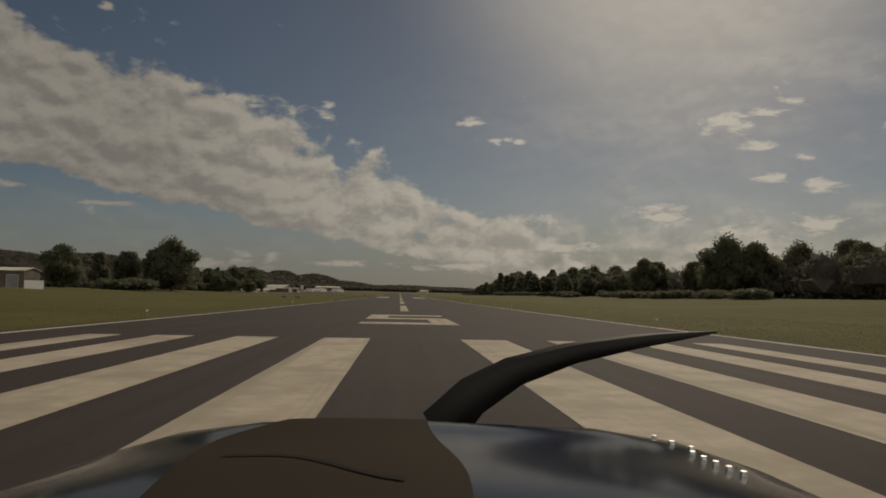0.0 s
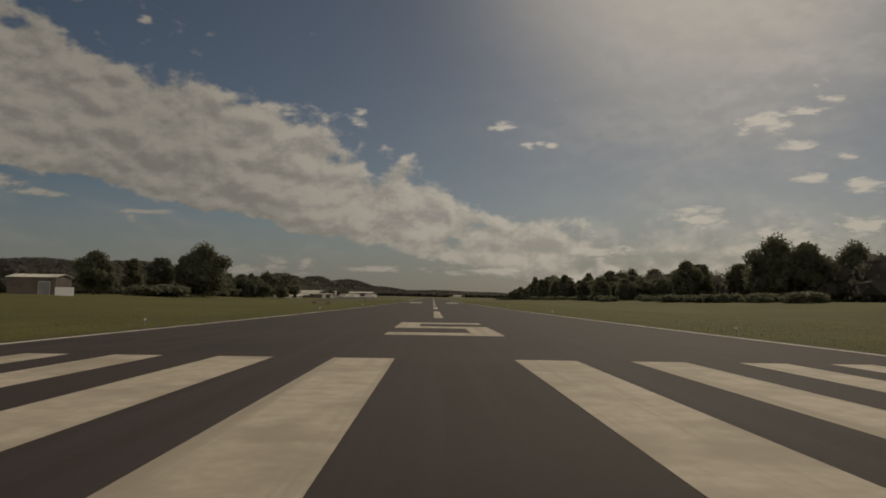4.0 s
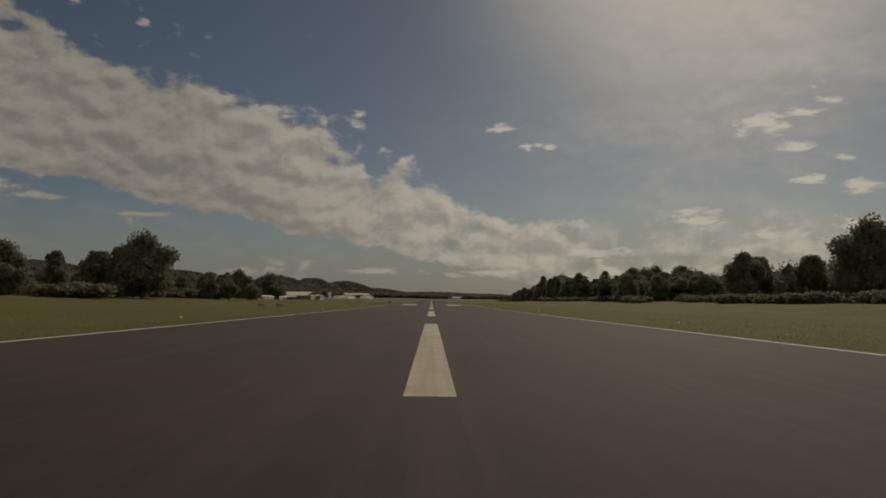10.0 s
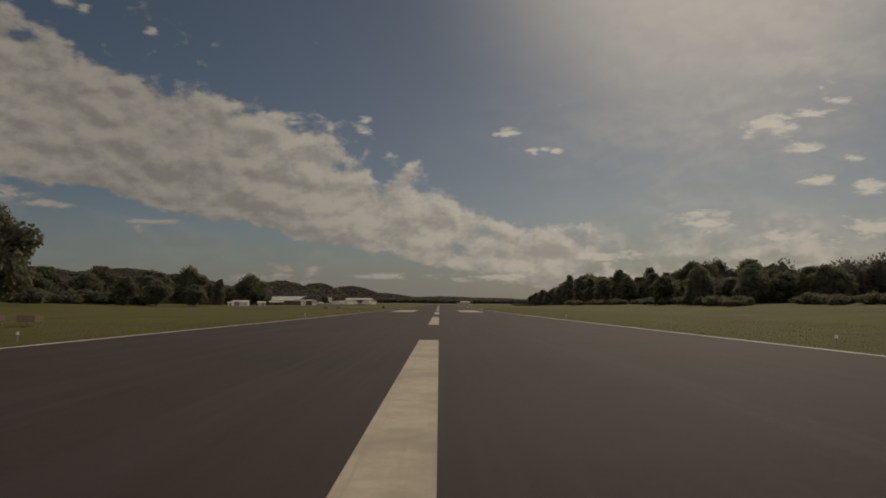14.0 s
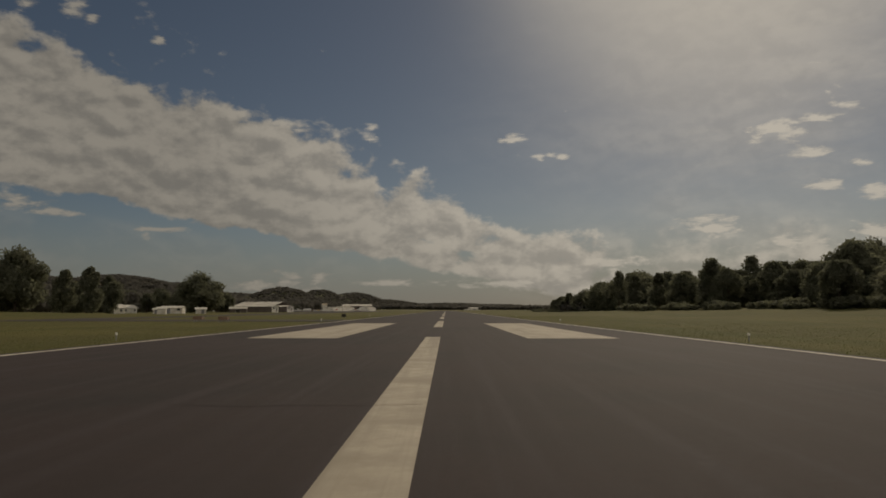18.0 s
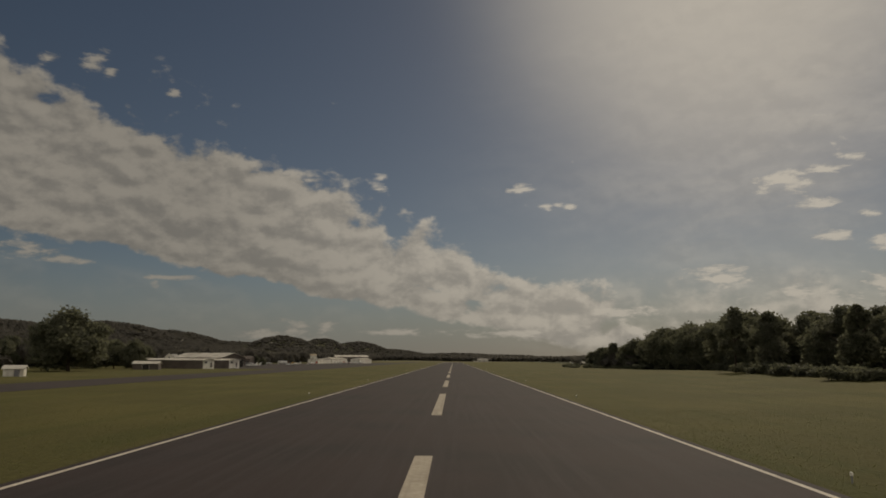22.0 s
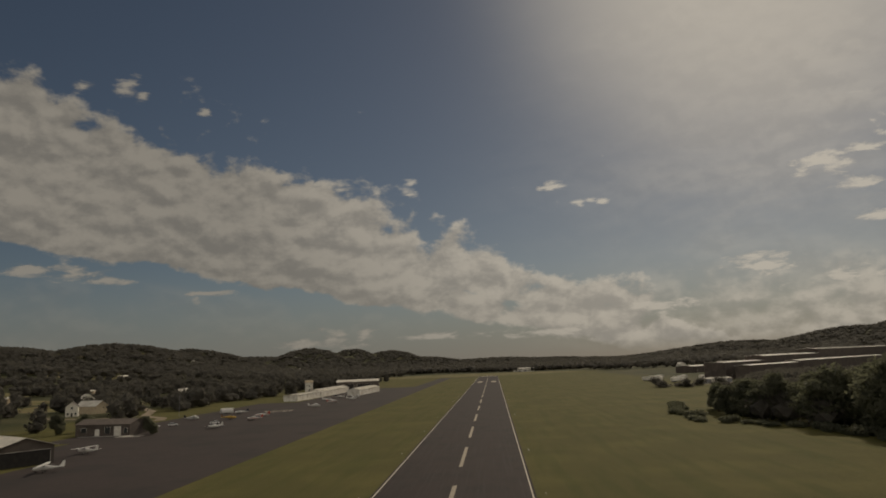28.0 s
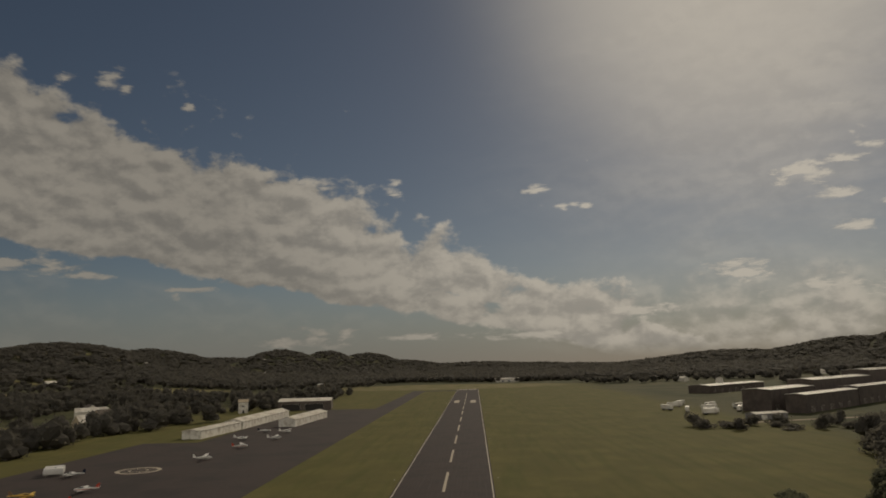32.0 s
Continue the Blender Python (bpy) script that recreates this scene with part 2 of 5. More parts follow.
M_ASPHALT = mat("asphalt", (0.0315, 0.0220, 0.0210), (0.044, 0.0315, 0.0300), 6.0, 0.9, bump=0.5, bump_scale=60, spec=0.2, stain=(0.027, 0.0222, 0.0213), stain_scale=0.12, dist=0.01, streak=(0.043, 0.0328, 0.0335))
M_APRON = mat("apron_asphalt", (0.040, 0.0305, 0.029), (0.057, 0.044, 0.041), 0.6, 0.9, spec=0.2, stain=(0.036, 0.030, 0.029), stain_scale=0.05)
M_PAINT = mat("runway_paint", (0.375, 0.326, 0.258), (0.475, 0.415, 0.335), 2.5, 0.85, bump=0.3, bump_scale=50, spec=0.2, stain=(0.315, 0.272, 0.212), stain_scale=0.5, dist=0.004, streak=(0.30, 0.26, 0.205))
M_EDGE = mat("edge_line_paint", (0.56, 0.51, 0.43), (0.66, 0.60, 0.51), 2.5, 0.85, spec=0.2, stain=(0.45, 0.40, 0.33), stain_scale=0.4)
M_WORN = mat("worn_line_paint", (0.06, 0.05, 0.04), (0.13, 0.105, 0.075), 2.5, 0.9, spec=0.1)
M_TAR = mat("crack_sealer", (0.024, 0.021, 0.02), (0.032, 0.028, 0.027), 2.0, 0.95, spec=0.05)
M_CONCRETE = mat("concrete", (0.30, 0.28, 0.25), (0.40, 0.37, 0.33), 1.0, 0.9)
M_DIRT = mat("gravel_road", (0.22, 0.17, 0.12), (0.32, 0.26, 0.19), 0.4, 0.95)
M_LEAF = leafy(mat("leaves", (0.094, 0.096, 0.066), (0.132, 0.134, 0.094), 0.5, 0.75, spec=0.25, island=0.14), (0.19, 0.195, 0.125), 0.48)
M_LEAF2 = leafy(mat("dark_leaves", (0.086, 0.088, 0.064), (0.122, 0.124, 0.090), 0.4, 0.75, spec=0.25, island=0.14), (0.18, 0.185, 0.12), 0.48)
M_WOODS = leafy(mat("woods_leaves", (0.084, 0.078, 0.068), (0.118, 0.110, 0.096), 0.03, 0.85, spec=0.15, island=0.09), (0.168, 0.156, 0.128), 0.46)
M_BARK = mat("bark", (0.06, 0.045, 0.035), (0.11, 0.085, 0.065), 4.0, 0.95, bump=0.6, bump_scale=14)
M_BLADES = leafy(mat("grass_blades", (0.078, 0.080, 0.026), (0.125, 0.116, 0.042), 0.3, 0.85, spec=0.2, island=0.3), (0.20, 0.21, 0.085), 0.5)
M_METAL_W = mat("white_sheet_metal", (0.70, 0.67, 0.61), (0.80, 0.77, 0.70), 0.7, 0.55, stain=(0.50, 0.45, 0.38), stain_scale=0.3)
M_METAL_G = mat("grey_sheet_metal", (0.22, 0.22, 0.24), (0.30, 0.30, 0.32), 0.6, 0.55, stain=(0.2, 0.19, 0.2), stain_scale=0.3)
M_ROOF_P = mat("pale_roof_metal", (0.58, 0.55, 0.49), (0.70, 0.66, 0.58), 0.4, 0.8, spec=0.15, stain=(0.45, 0.40, 0.34), stain_scale=0.15)
M_ROOF_D = mat("dark_roof", (0.10, 0.08, 0.07), (0.17, 0.14, 0.12), 0.8, 0.85)
# shade inside hangar openings, put into the colour; also plain dark doors
M_DARK = mat("dark_doors_and_opening_shade", (0.03, 0.028, 0.026), (0.05, 0.045, 0.04), 1.0, 0.9)
M_GLASS = mat("window_glass", (0.03, 0.035, 0.04), (0.05, 0.055, 0.06), 1.0, 0.12, spec=0.6)
M_WALL = mat("painted_siding", (0.68, 0.64, 0.56), (0.78, 0.74, 0.65), 0.8, 0.8)
M_HBROWN = mat("brown_sheet_metal", (0.115, 0.092, 0.078), (0.15, 0.122, 0.104), 0.6, 0.6, stain=(0.09, 0.074, 0.064), stain_scale=0.3)
M_TAN = mat("tan_wall", (0.42, 0.34, 0.24), (0.52, 0.43, 0.31), 0.6, 0.85)
M_ORANGE = mat("orange_paint", (0.19, 0.12, 0.085), (0.24, 0.155, 0.11), 2.0, 0.85, stain=(0.20, 0.13, 0.09), stain_scale=1.5)
M_BLACK = mat("black_paint", (0.02, 0.02, 0.02), (0.035, 0.033, 0.03), 2.0, 0.7)
M_RUBBER = mat("rubber", (0.02, 0.02, 0.02), (0.03, 0.03, 0.03), 5.0, 0.9)
M_NAVY = mat("glossy_navy_paint", (0.018, 0.022, 0.04), (0.025, 0.03, 0.05), 1.0, 0.12, spec=0.05)
M_GLARE = mat("matt_brown_panel", (0.034, 0.026, 0.019), (0.044, 0.034, 0.026), 3.0, 0.85, spec=0.03)
M_CHROME = mat("bare_metal", (0.6, 0.6, 0.58), (0.7, 0.7, 0.68), 5.0, 0.25, metal=1.0)
M_PLANE = mat("white_aircraft_paint", (0.68, 0.66, 0.62), (0.76, 0.74, 0.70), 1.0, 0.35)
M_TRAINER = mat("yellow_aircraft_paint", (0.60, 0.38, 0.07), (0.66, 0.43, 0.10), 1.0, 0.4)
M_BROWN = mat("dark_brown_cladding", (0.085, 0.068, 0.058), (0.12, 0.098, 0.085), 0.5, 0.7, stain=(0.07, 0.056, 0.05), stain_scale=0.2)
M_BOARD = mat("white_board_paint", (0.80, 0.79, 0.76), (0.85, 0.84, 0.81), 1.5, 0.6)
M_RED = mat("red_paint", (0.40, 0.05, 0.03), (0.48, 0.07, 0.04), 2.0, 0.4)
M_CAR_W = mat("white_car_paint", (0.66, 0.65, 0.63), (0.72, 0.71, 0.69), 1.0, 0.3, coat=0.4)
M_CAR_D = mat("dark_car_paint", (0.03, 0.035, 0.045), (0.05, 0.055, 0.065), 1.0, 0.3, coat=0.4)
M_CAR_S = mat("silver_car_paint", (0.40, 0.40, 0.40), (0.46, 0.46, 0.46), 1.0, 0.3, metal=0.4)


def ground_material():
    m = bpy.data.materials.new("grass_and_fields")
    m.use_nodes = True
    t = m.node_tree
    bsdf = t.nodes["Principled BSDF"]
    co = nd(t, "ShaderNodeTexCoord").outputs["Object"]
    f = nd(t, "ShaderNodeTexNoise", {"Vector": co, "Scale": 2.2, "Detail": 8.0, "Roughness": 0.7}).outputs[0]
    p = nd(t, "ShaderNodeTexNoise", {"Vector": co, "Scale": 0.045, "Detail": 6.0, "Roughness": 0.6}).outputs[0]
    q = nd(t, "ShaderNodeTexNoise", {"Vector": nd(t, "ShaderNodeMapping", {"Vector": co, "Scale": (0.25, 0.02, 1.0)}).outputs[0], "Scale": 1.0, "Detail": 4.0}).outputs[0]
    c = nd(t, "ShaderNodeMix", {"Factor": ramp01(t, f, 0.3, 0.7), 6: (0.080, 0.076, 0.027, 1), 7: (0.122, 0.109, 0.041, 1)}, data_type="RGBA").outputs[2]
    c = nd(t, "ShaderNodeMix", {"Factor": mth(t, "MULTIPLY", ramp01(t, p, 0.4, 0.7), 0.6), 6: c, 7: (0.145, 0.125, 0.045, 1)}, data_type="RGBA").outputs[2]
    c = nd(t, "ShaderNodeMix", {"Factor": mth(t, "MULTIPLY", ramp01(t, q, 0.45, 0.65), 0.35), 6: c, 7: (0.06, 0.075, 0.02, 1)}, data_type="RGBA").outputs[2]
    # woodland floor on the slopes and away from the airfield
    s = nd(t, "ShaderNodeSeparateXYZ", {0: co})
    w = nd(t, "ShaderNodeTexNoise", {"Vector": co, "Scale": 0.012, "Detail": 7.0, "Roughness": 0.65}).outputs[0]
    wx = mth(t, "MULTIPLY_ADD", w, 140.0, mth(t, "ABSOLUTE", mth(t, "ADD", s.outputs[0], 20.0)))
    wood = ramp01(t, wx, 255.0, 300.0)
    far = ramp01(t, mth(t, "MULTIPLY_ADD", w, 160.0, s.outputs[1]), 1850.0, 1930.0)
    c = nd(t, "ShaderNodeMix", {"Factor": mth(t, "MAXIMUM", wood, far), 6: c, 7: nd(t, "ShaderNodeMix", {"Factor": ramp01(t, w, 0.35, 0.65), 6: (0.045, 0.050, 0.024, 1), 7: (0.085, 0.080, 0.042, 1)}, data_type="RGBA").outputs[2]}, data_type="RGBA").outputs[2]
    field = 0.0
    for cx, cy, rx, ry in ((-1022, 2230, 327, 64), (-611, 1336, 85, 85), (-329, 1094, 51, 65), (-284, 1322, 43, 62), (-795, 1833, 128, 85), (-469, 1748, 99, 85), (-454, 1151, 57, 57), (-568, 1535, 71, 85), (-880, 1506, 85, 71), (327, 2145, 170, 57), (-1278, 1577, 85, 57), (-50, 1790, 200, 90)):
        a, b = mth(t, "DIVIDE", mth(t, "SUBTRACT", s.outputs[0], cx), rx), mth(t, "DIVIDE", mth(t, "SUBTRACT", s.outputs[1], cy), ry)
        field = mth(t, "MAXIMUM", field, mth(t, "SUBTRACT", 1.3, mth(t, "ADD", mth(t, "MULTIPLY", a, a), mth(t, "MULTIPLY", b, b))))
    c = nd(t, "ShaderNodeMix", {"Factor": ramp01(t, field, 0.0, 0.5), 6: c, 7: nd(t, "ShaderNodeMix", {"Factor": ramp01(t, p, 0.35, 0.6), 6: (0.11, 0.115, 0.04, 1), 7: (0.19, 0.155, 0.085, 1)}, data_type="RGBA").outputs[2]}, data_type="RGBA").outputs[2]
    t.links.new(c, bsdf.inputs["Base Color"])
    bsdf.inputs["Roughness"].default_value = 0.95
    bsdf.inputs["Specular IOR Level"].default_value = 0.1
    bp = nd(t, "ShaderNodeBump", {"Height": nd(t, "ShaderNodeTexNoise", {"Vector": co, "Scale": 3.0, "Detail": 8.0, "Roughness": 0.75}).outputs[0], "Strength": 0.7, "Distance": 0.25})
    t.links.new(bp.outputs[0], bsdf.inputs["Normal"])
    return m


M_GROUND = ground_material()


# ---- building blocks ----
def mesh(name, verts, faces, material, smooth=False):
    me = bpy.data.meshes.new(name)
    me.from_pydata([tuple(map(float, v)) for v in verts], [], faces)
    for mm in (material if isinstance(material, (list, tuple)) else [material]):
        me.materials.append(mm)
    if smooth:
        me.shade_smooth()
    me.update()
    return me


def quads(name, co, material, smooth=False, tri=False):
    """A mesh of separate quads (or triangles) from an array (n, 4, 3)."""
    n, k = co.shape[0], co.shape[1]
    me = bpy.data.meshes.new(name)
    me.vertices.add(n * k)
    me.vertices.foreach_set("co", co.reshape(-1).astype(np.float32))
    me.loops.add(n * k)
    me.loops.foreach_set("vertex_index", np.arange(n * k, dtype=np.int32))
    me.polygons.add(n)
    me.polygons.foreach_set("loop_start", np.arange(0, n * k, k, dtype=np.int32))
    me.polygons.foreach_set("loop_total", np.full(n, k, dtype=np.int32))
    me.materials.append(material)
    me.update(calc_edges=True)
    return me


def part(name, data, parent, label=""):
    ob = new(name, data)
    ob.parent = parent
    if label:
        ob["label"] = label
    return ob


def thing(name, label, category, group="", kind="", at=(0, 0, 0), turn=0.0, data=None):
    ob = new(name, data)
    ob.matrix_world = pose(*at, 0, 0, turn)
    return tagged(ob, label, category, group, kind)


class Shape:
    """Collects boxes, prisms and tubes into one mesh."""

    def __init__(self):
        self.v, self.f = [], []

    def add(self, v, f):
        b = len(self.v)
        self.v += [tuple(p) for p in v]
        self.f += [tuple(i + b for i in q) for q in f]
        return self

    def box(self, x0, x1, y0, y1, z0, z1):
        return self.add([(x0, y0, z0), (x1, y0, z0), (x1, y1, z0), (x0, y1, z0), (x0, y0, z1), (x1, y0, z1), (x1, y1, z1), (x0, y1, z1)],
                        [(3, 2, 1, 0), (4, 5, 6, 7), (0, 1, 5, 4), (1, 2, 6, 5), (2, 3, 7, 6), (3, 0, 4, 7)])

    def strip(self, x0, x1, y0, y1, z0, z1, step=12.0):
        """A long flat box that follows the level of the airfield."""
        n = max(1, int(math.ceil((min(y1, 360) - y0) / step))) if y0 < 360 else 1
        ys = [y0 + (min(y1, 360) - y0) * k / n for k in range(n + 1)] if y0 < 360 else [y0]
        if y1 > ys[-1]:
            ys.append(y1)
        rings = [[(x0, y, z0 + level(y)), (x1, y, z0 + level(y)), (x1, y, z1 + level(y)), (x0, y, z1 + level(y))] for y in ys]
        return self.loft([r[::-1] for r in rings])

    def tube(self, a, b, ra, rb, n=8):
        a, b = Vector(a), Vector(b)
        d = (b - a).normalized()
        s = d.orthogonal().normalized()
        t = d.cross(s)
        v = [p + r * (math.cos(2 * math.pi * i / n) * s + math.sin(2 * math.pi * i / n) * t) for p, r in ((a, ra), (b, rb)) for i in range(n)]
        return self.add(v, [(i, (i + 1) % n, n + (i + 1) % n, n + i) for i in range(n)] + [tuple(range(n - 1, -1, -1)), tuple(range(n, 2 * n))])

    def loft(self, rings, closed=True):
        n = len(rings[0])
        v = [p for r in rings for p in r]
        f = [(k * n + i, k * n + (i + 1) % n, (k + 1) * n + (i + 1) % n, (k + 1) * n + i) for k in range(len(rings) - 1) for i in range(n)]
        if closed:
            f += [tuple(range(n - 1, -1, -1)), tuple((len(rings) - 1) * n + i for i in range(n))]
        return self.add(v, f)

    def make(self, name, material, smooth=False):
        return mesh(name, self.v, self.f, material, smooth)


def ring_pts(x, w, h, zc, n=12, p=2.4):
    out = []
    for i in range(n):
        a = 2 * math.pi * i / n
        c, s = math.cos(a), math.sin(a)
        out.append((x, w * math.copysign(abs(c) ** (2 / p), c), zc + h * math.copysign(abs(s) ** (2 / p), s)))
    return out


def smooth01(a, b, v):
    k = min(1.0, max(0.0, (v - a) / (b - a)))
    return k * k * (3 - 2 * k)


# hills: bearing and distance from (0, 500), height, half width across (degrees) and along (metres)
HILLS = ((-29.5, 2300, 103, 5.5, 420), (-37.0, 2300, 97, 6.5, 500), (-24.2, 2700, 94, 4.0, 420), (-19.7, 3300, 71, 5.0, 450), (-15.0, 3100, 96, 2.6, 420), (-11.5, 3500, 98, 1.9, 450),
         (-8.4, 3600, 83, 2.5, 450), (-5.4, 3700, 50, 2.5, 500), (0.0, 3900, 30, 6.0, 500), (34, 2600, 114, 6.5, 480), (27, 2800, 80, 4.5, 450), (20, 3000, 50, 5.0, 500), (-52, 2000, 95, 9.0, 500), (54, 2200, 95, 10.0, 500))
# the runway falls gently from its start and levels out: station and slope
SLOPE_Y, SLOPE = (-200, -80, 0, 60, 150, 250, 350), (0.0101, 0.0101, 0.0068, 0.0049, 0.0035, 0.0016, 0.0)
STATIONS = np.arange(-200, 352, 2.0)
FALL = np.interp(STATIONS, SLOPE_Y, SLOPE)
LEVEL = np.concatenate([np.cumsum(((FALL[1:] + FALL[:-1]))[::-1])[::-1], [0.0]])


def level(y):
    """Height of the airfield along the runway."""
    return float(np.interp(y, STATIONS, LEVEL))


def ground_z(x, y):
    z = level(y)
    z += 2.7 * smooth01(40, 112, x) * (1 - smooth01(480, 760, y))
    z += 1.6 * smooth01(68, 100, -x) * (1 - smooth01(330, 480, y))
    r = math.hypot(x, y - 500)
    if r > 900:
        az = math.degrees(math.atan2(x, y - 500))
        z += max(h * math.exp(-0.5 * (((az - a + 180) % 360 - 180) / wa) ** 2 - 0.5 * ((r - d) / wr) ** 2) for a, d, h, wa, wr in HILLS) * smooth01(900, 1300, r)
        z += 6 * smooth01(1000, 1900, r) * (noise.noise((x * 0.004, y * 0.004, 0.0)) + 0.3)
    z += 5.0 * smooth01(300, 560, -x) * smooth01(100, 400, y) + 3.0 * smooth01(300, 560, x)
    return z


# ---- ground ----
def build_ground():
    xs = sorted(set([-4800, -4200, -3600, -3000] + list(range(-2600, -200, 80)) + list(range(-200, 201, 10)) + list(range(280, 2600, 80)) + [3000, 3600, 4200, 4800]))
    ys = sorted(set([-1500, -900, -500, -300] + list(range(-200, 1800, 20)) + list(range(1800, 4600, 70)) + [4700, 5000, 5400]))
    nx = len(xs)
    v = [(x, y, ground_z(x, y)) for y in ys for x in xs]
    f = [(j * nx + i, j * nx + i + 1, (j + 1) * nx + i + 1, (j + 1) * nx + i) for j in range(len(ys) - 1) for i in range(nx - 1)]
    thing("ground", "mown green and straw-coloured airfield grass running out to wooded hills", "ground", kind="structure", data=mesh("ground", v, f, M_GROUND, True))


build_ground()


def slab(name, x0, x1, y0, y1, z, material, parent=None, h=0.004):
    me = Shape().strip(x0, x1, y0, y1, z - h, z).make(name, material)
    return part(name, me, parent) if parent else me


def curve_strip(name, pts, width, z, material):
    """A painted line of even width along a path."""
    v, f = [], []
    for i, p in enumerate(pts):
        a, b = Vector(pts[max(0, i - 1)]), Vector(pts[min(len(pts) - 1, i + 1)])
        d = (b - a).normalized()
        n = Vector((-d.y, d.x)) * width / 2
        v += [(p[0] + n.x, p[1] + n.y, z + level(p[1] + n.y)), (p[0] - n.x, p[1] - n.y, z + level(p[1] - n.y))]
        if i:
            f.append((2 * i - 2, 2 * i - 1, 2 * i + 1, 2 * i))
    return mesh(name, v, f, material)


RW = 14.85           # edge lines
RZ = 0.03            # runway surface
MZ = 0.036           # painted marks


def build_runway():
    rw = thing("runway", "dark grey asphalt runway with worn cream-white painted markings", "runway", kind="structure",
               data=Shape().strip(-RW - 0.6, RW + 0.6, -90, 1700, -0.4, RZ).make("runway", M_ASPHALT))
    for s in (-1, 1):
        for a, b in ((1.75, 3.5) if s > 0 else (1.64, 3.36), (5.05, 6.6), (8.15, 9.5), (10.75, 11.95)):
            x0, x1 = sorted((s * a, s * b))
            slab("threshold_stripe", x0, x1, -45.7, 0, MZ, M_PAINT, rw)
            slab("threshold_stripe", x0, x1, 1655, 1700, MZ, M_PAINT, rw)
        slab("edge_line", s * RW - 0.13, s * RW + 0.13, -60, 1699, MZ, M_EDGE, rw)
        x0, x1 = sorted((s * 5.5, s * 10.8))
        slab("aiming_mark", x0, x1, 262.3, 308, MZ, M_PAINT, rw)
        slab("aiming_mark", x0, x1, 1352, 1398, MZ, M_PAINT, rw)
    # the numeral 5: strokes end to end
    num = thing("runway_numeral", "large cream-white painted numeral five on the asphalt", "marking", kind="structure")
    y0, y1, w = 13.05, 31.35, 2.9
    for x0, x1, a, b in ((-w, w, y0, y0 + 2.7), (w - 1.5, w, y0 + 2.7, y0 + 8.3), (-w, w, y0 + 8.3, y0 + 11.0), (-w, -w + 1.5, y0 + 11.0, y1 - 2.7), (-w, w, y1 - 2.7, y1)):
        slab("stroke", x0, x1, a, b, MZ, M_PAINT, num)
    y = 44.8
    while y < 1560:
        slab("centreline_dash", -0.45, 0.44, y, y + 36.6, MZ, M_PAINT, rw)
        y += 61
    rc = random.Random(77)
    for k in range(26):
        y = -30 + k * 14 + rc.uniform(-5, 5)
        x, v = rc.uniform(-RW, RW - 3), []
        end = min(RW, x + rc.uniform(2, 7))
        while x < end:
            v.append((x, y))
            x += rc.uniform(0.4, 1.0)
            y += rc.uniform(-0.16, 0.16)
        part("sealed_crack", curve_strip("sealed_crack", v, rc.uniform(0.015, 0.03), MZ + 0.003, M_TAR), rw)
    # exit to the parallel taxiway
    ty = thing("taxiway", "worn grey asphalt parallel taxiway joined to the runway by short exits", "taxiway", kind="structure",
               data=Shape().strip(-78, -60, 322, 1660, -0.4, 0.024).make("taxiway", M_APRON))
    part("exit", Shape().strip(-60, -RW - 0.6, 322, 340, -0.4, 0.02).make("exit", M_APRON), ty)
    part("exit", Shape().strip(-60, -RW - 0.6, 1640, 1660, -0.4, 0.02).make("exit", M_APRON), ty)
    pts = [(-0.9 - 0.1 * k, 296 + 2 * k) for k in range(0, 5)] + [(-1.4 - 24 * (1 - math.cos(a)), 304 + 26 * math.sin(a)) for a in [0.1 * k for k in range(1, 16)]] + [(-30, 330), (-66, 330)]
    part("lead_off_line", curve_strip("lead_off_line", pts, 0.10, MZ + 0.004, M_WORN), ty, "faded worn paint line")
    thing("apron", "broad patched grey asphalt aircraft parking apron", "apron", kind="structure",
          data=Shape().box(-122, -78, 668, 745, -0.4, 0.02).box(-150, -78, 745.004, 800, -0.4, 0.02).box(-165, -78, 800.004, 1046, -0.4, 0.02).box(-136, -78, 1046.004, 1290, -0.4, 0.02).make("apron", M_APRON))
    return rw


build_runway()


# ---- trees ----
def unit_noise(n, rng):
    v = rng.normal(size=(n, 3))
    return v / np.linalg.norm(v, axis=1)[:, None]


def cards(centres, size, rng, flat=0.0):
    """Small leaf sprays, one bent quad each, turned at random."""
    n = len(centres)
    a = unit_noise(n, rng)
    b = np.cross(a, unit_noise(n, rng))
    b /= np.linalg.norm(b, axis=1)[:, None] + 1e-9
    s = size * rng.uniform(0.6, 1.3, (n, 1))
    a, b = a * s, b * s * rng.uniform(0.5, 0.9, (n, 1))
    return np.stack([centres - a, centres - 0.2 * a + b, centres + a, centres + 0.1 * a - b], axis=1)




def ico(sub):
    bm = bmesh.new()
    bmesh.ops.create_icosphere(bm, subdivisions=sub, radius=1.0)
    v = np.array([p.co[:] for p in bm.verts])
    f = np.array([[q.index for q in p.verts] for p in bm.faces])
    bm.free()
    return v, f


ICO1 = ico(1)


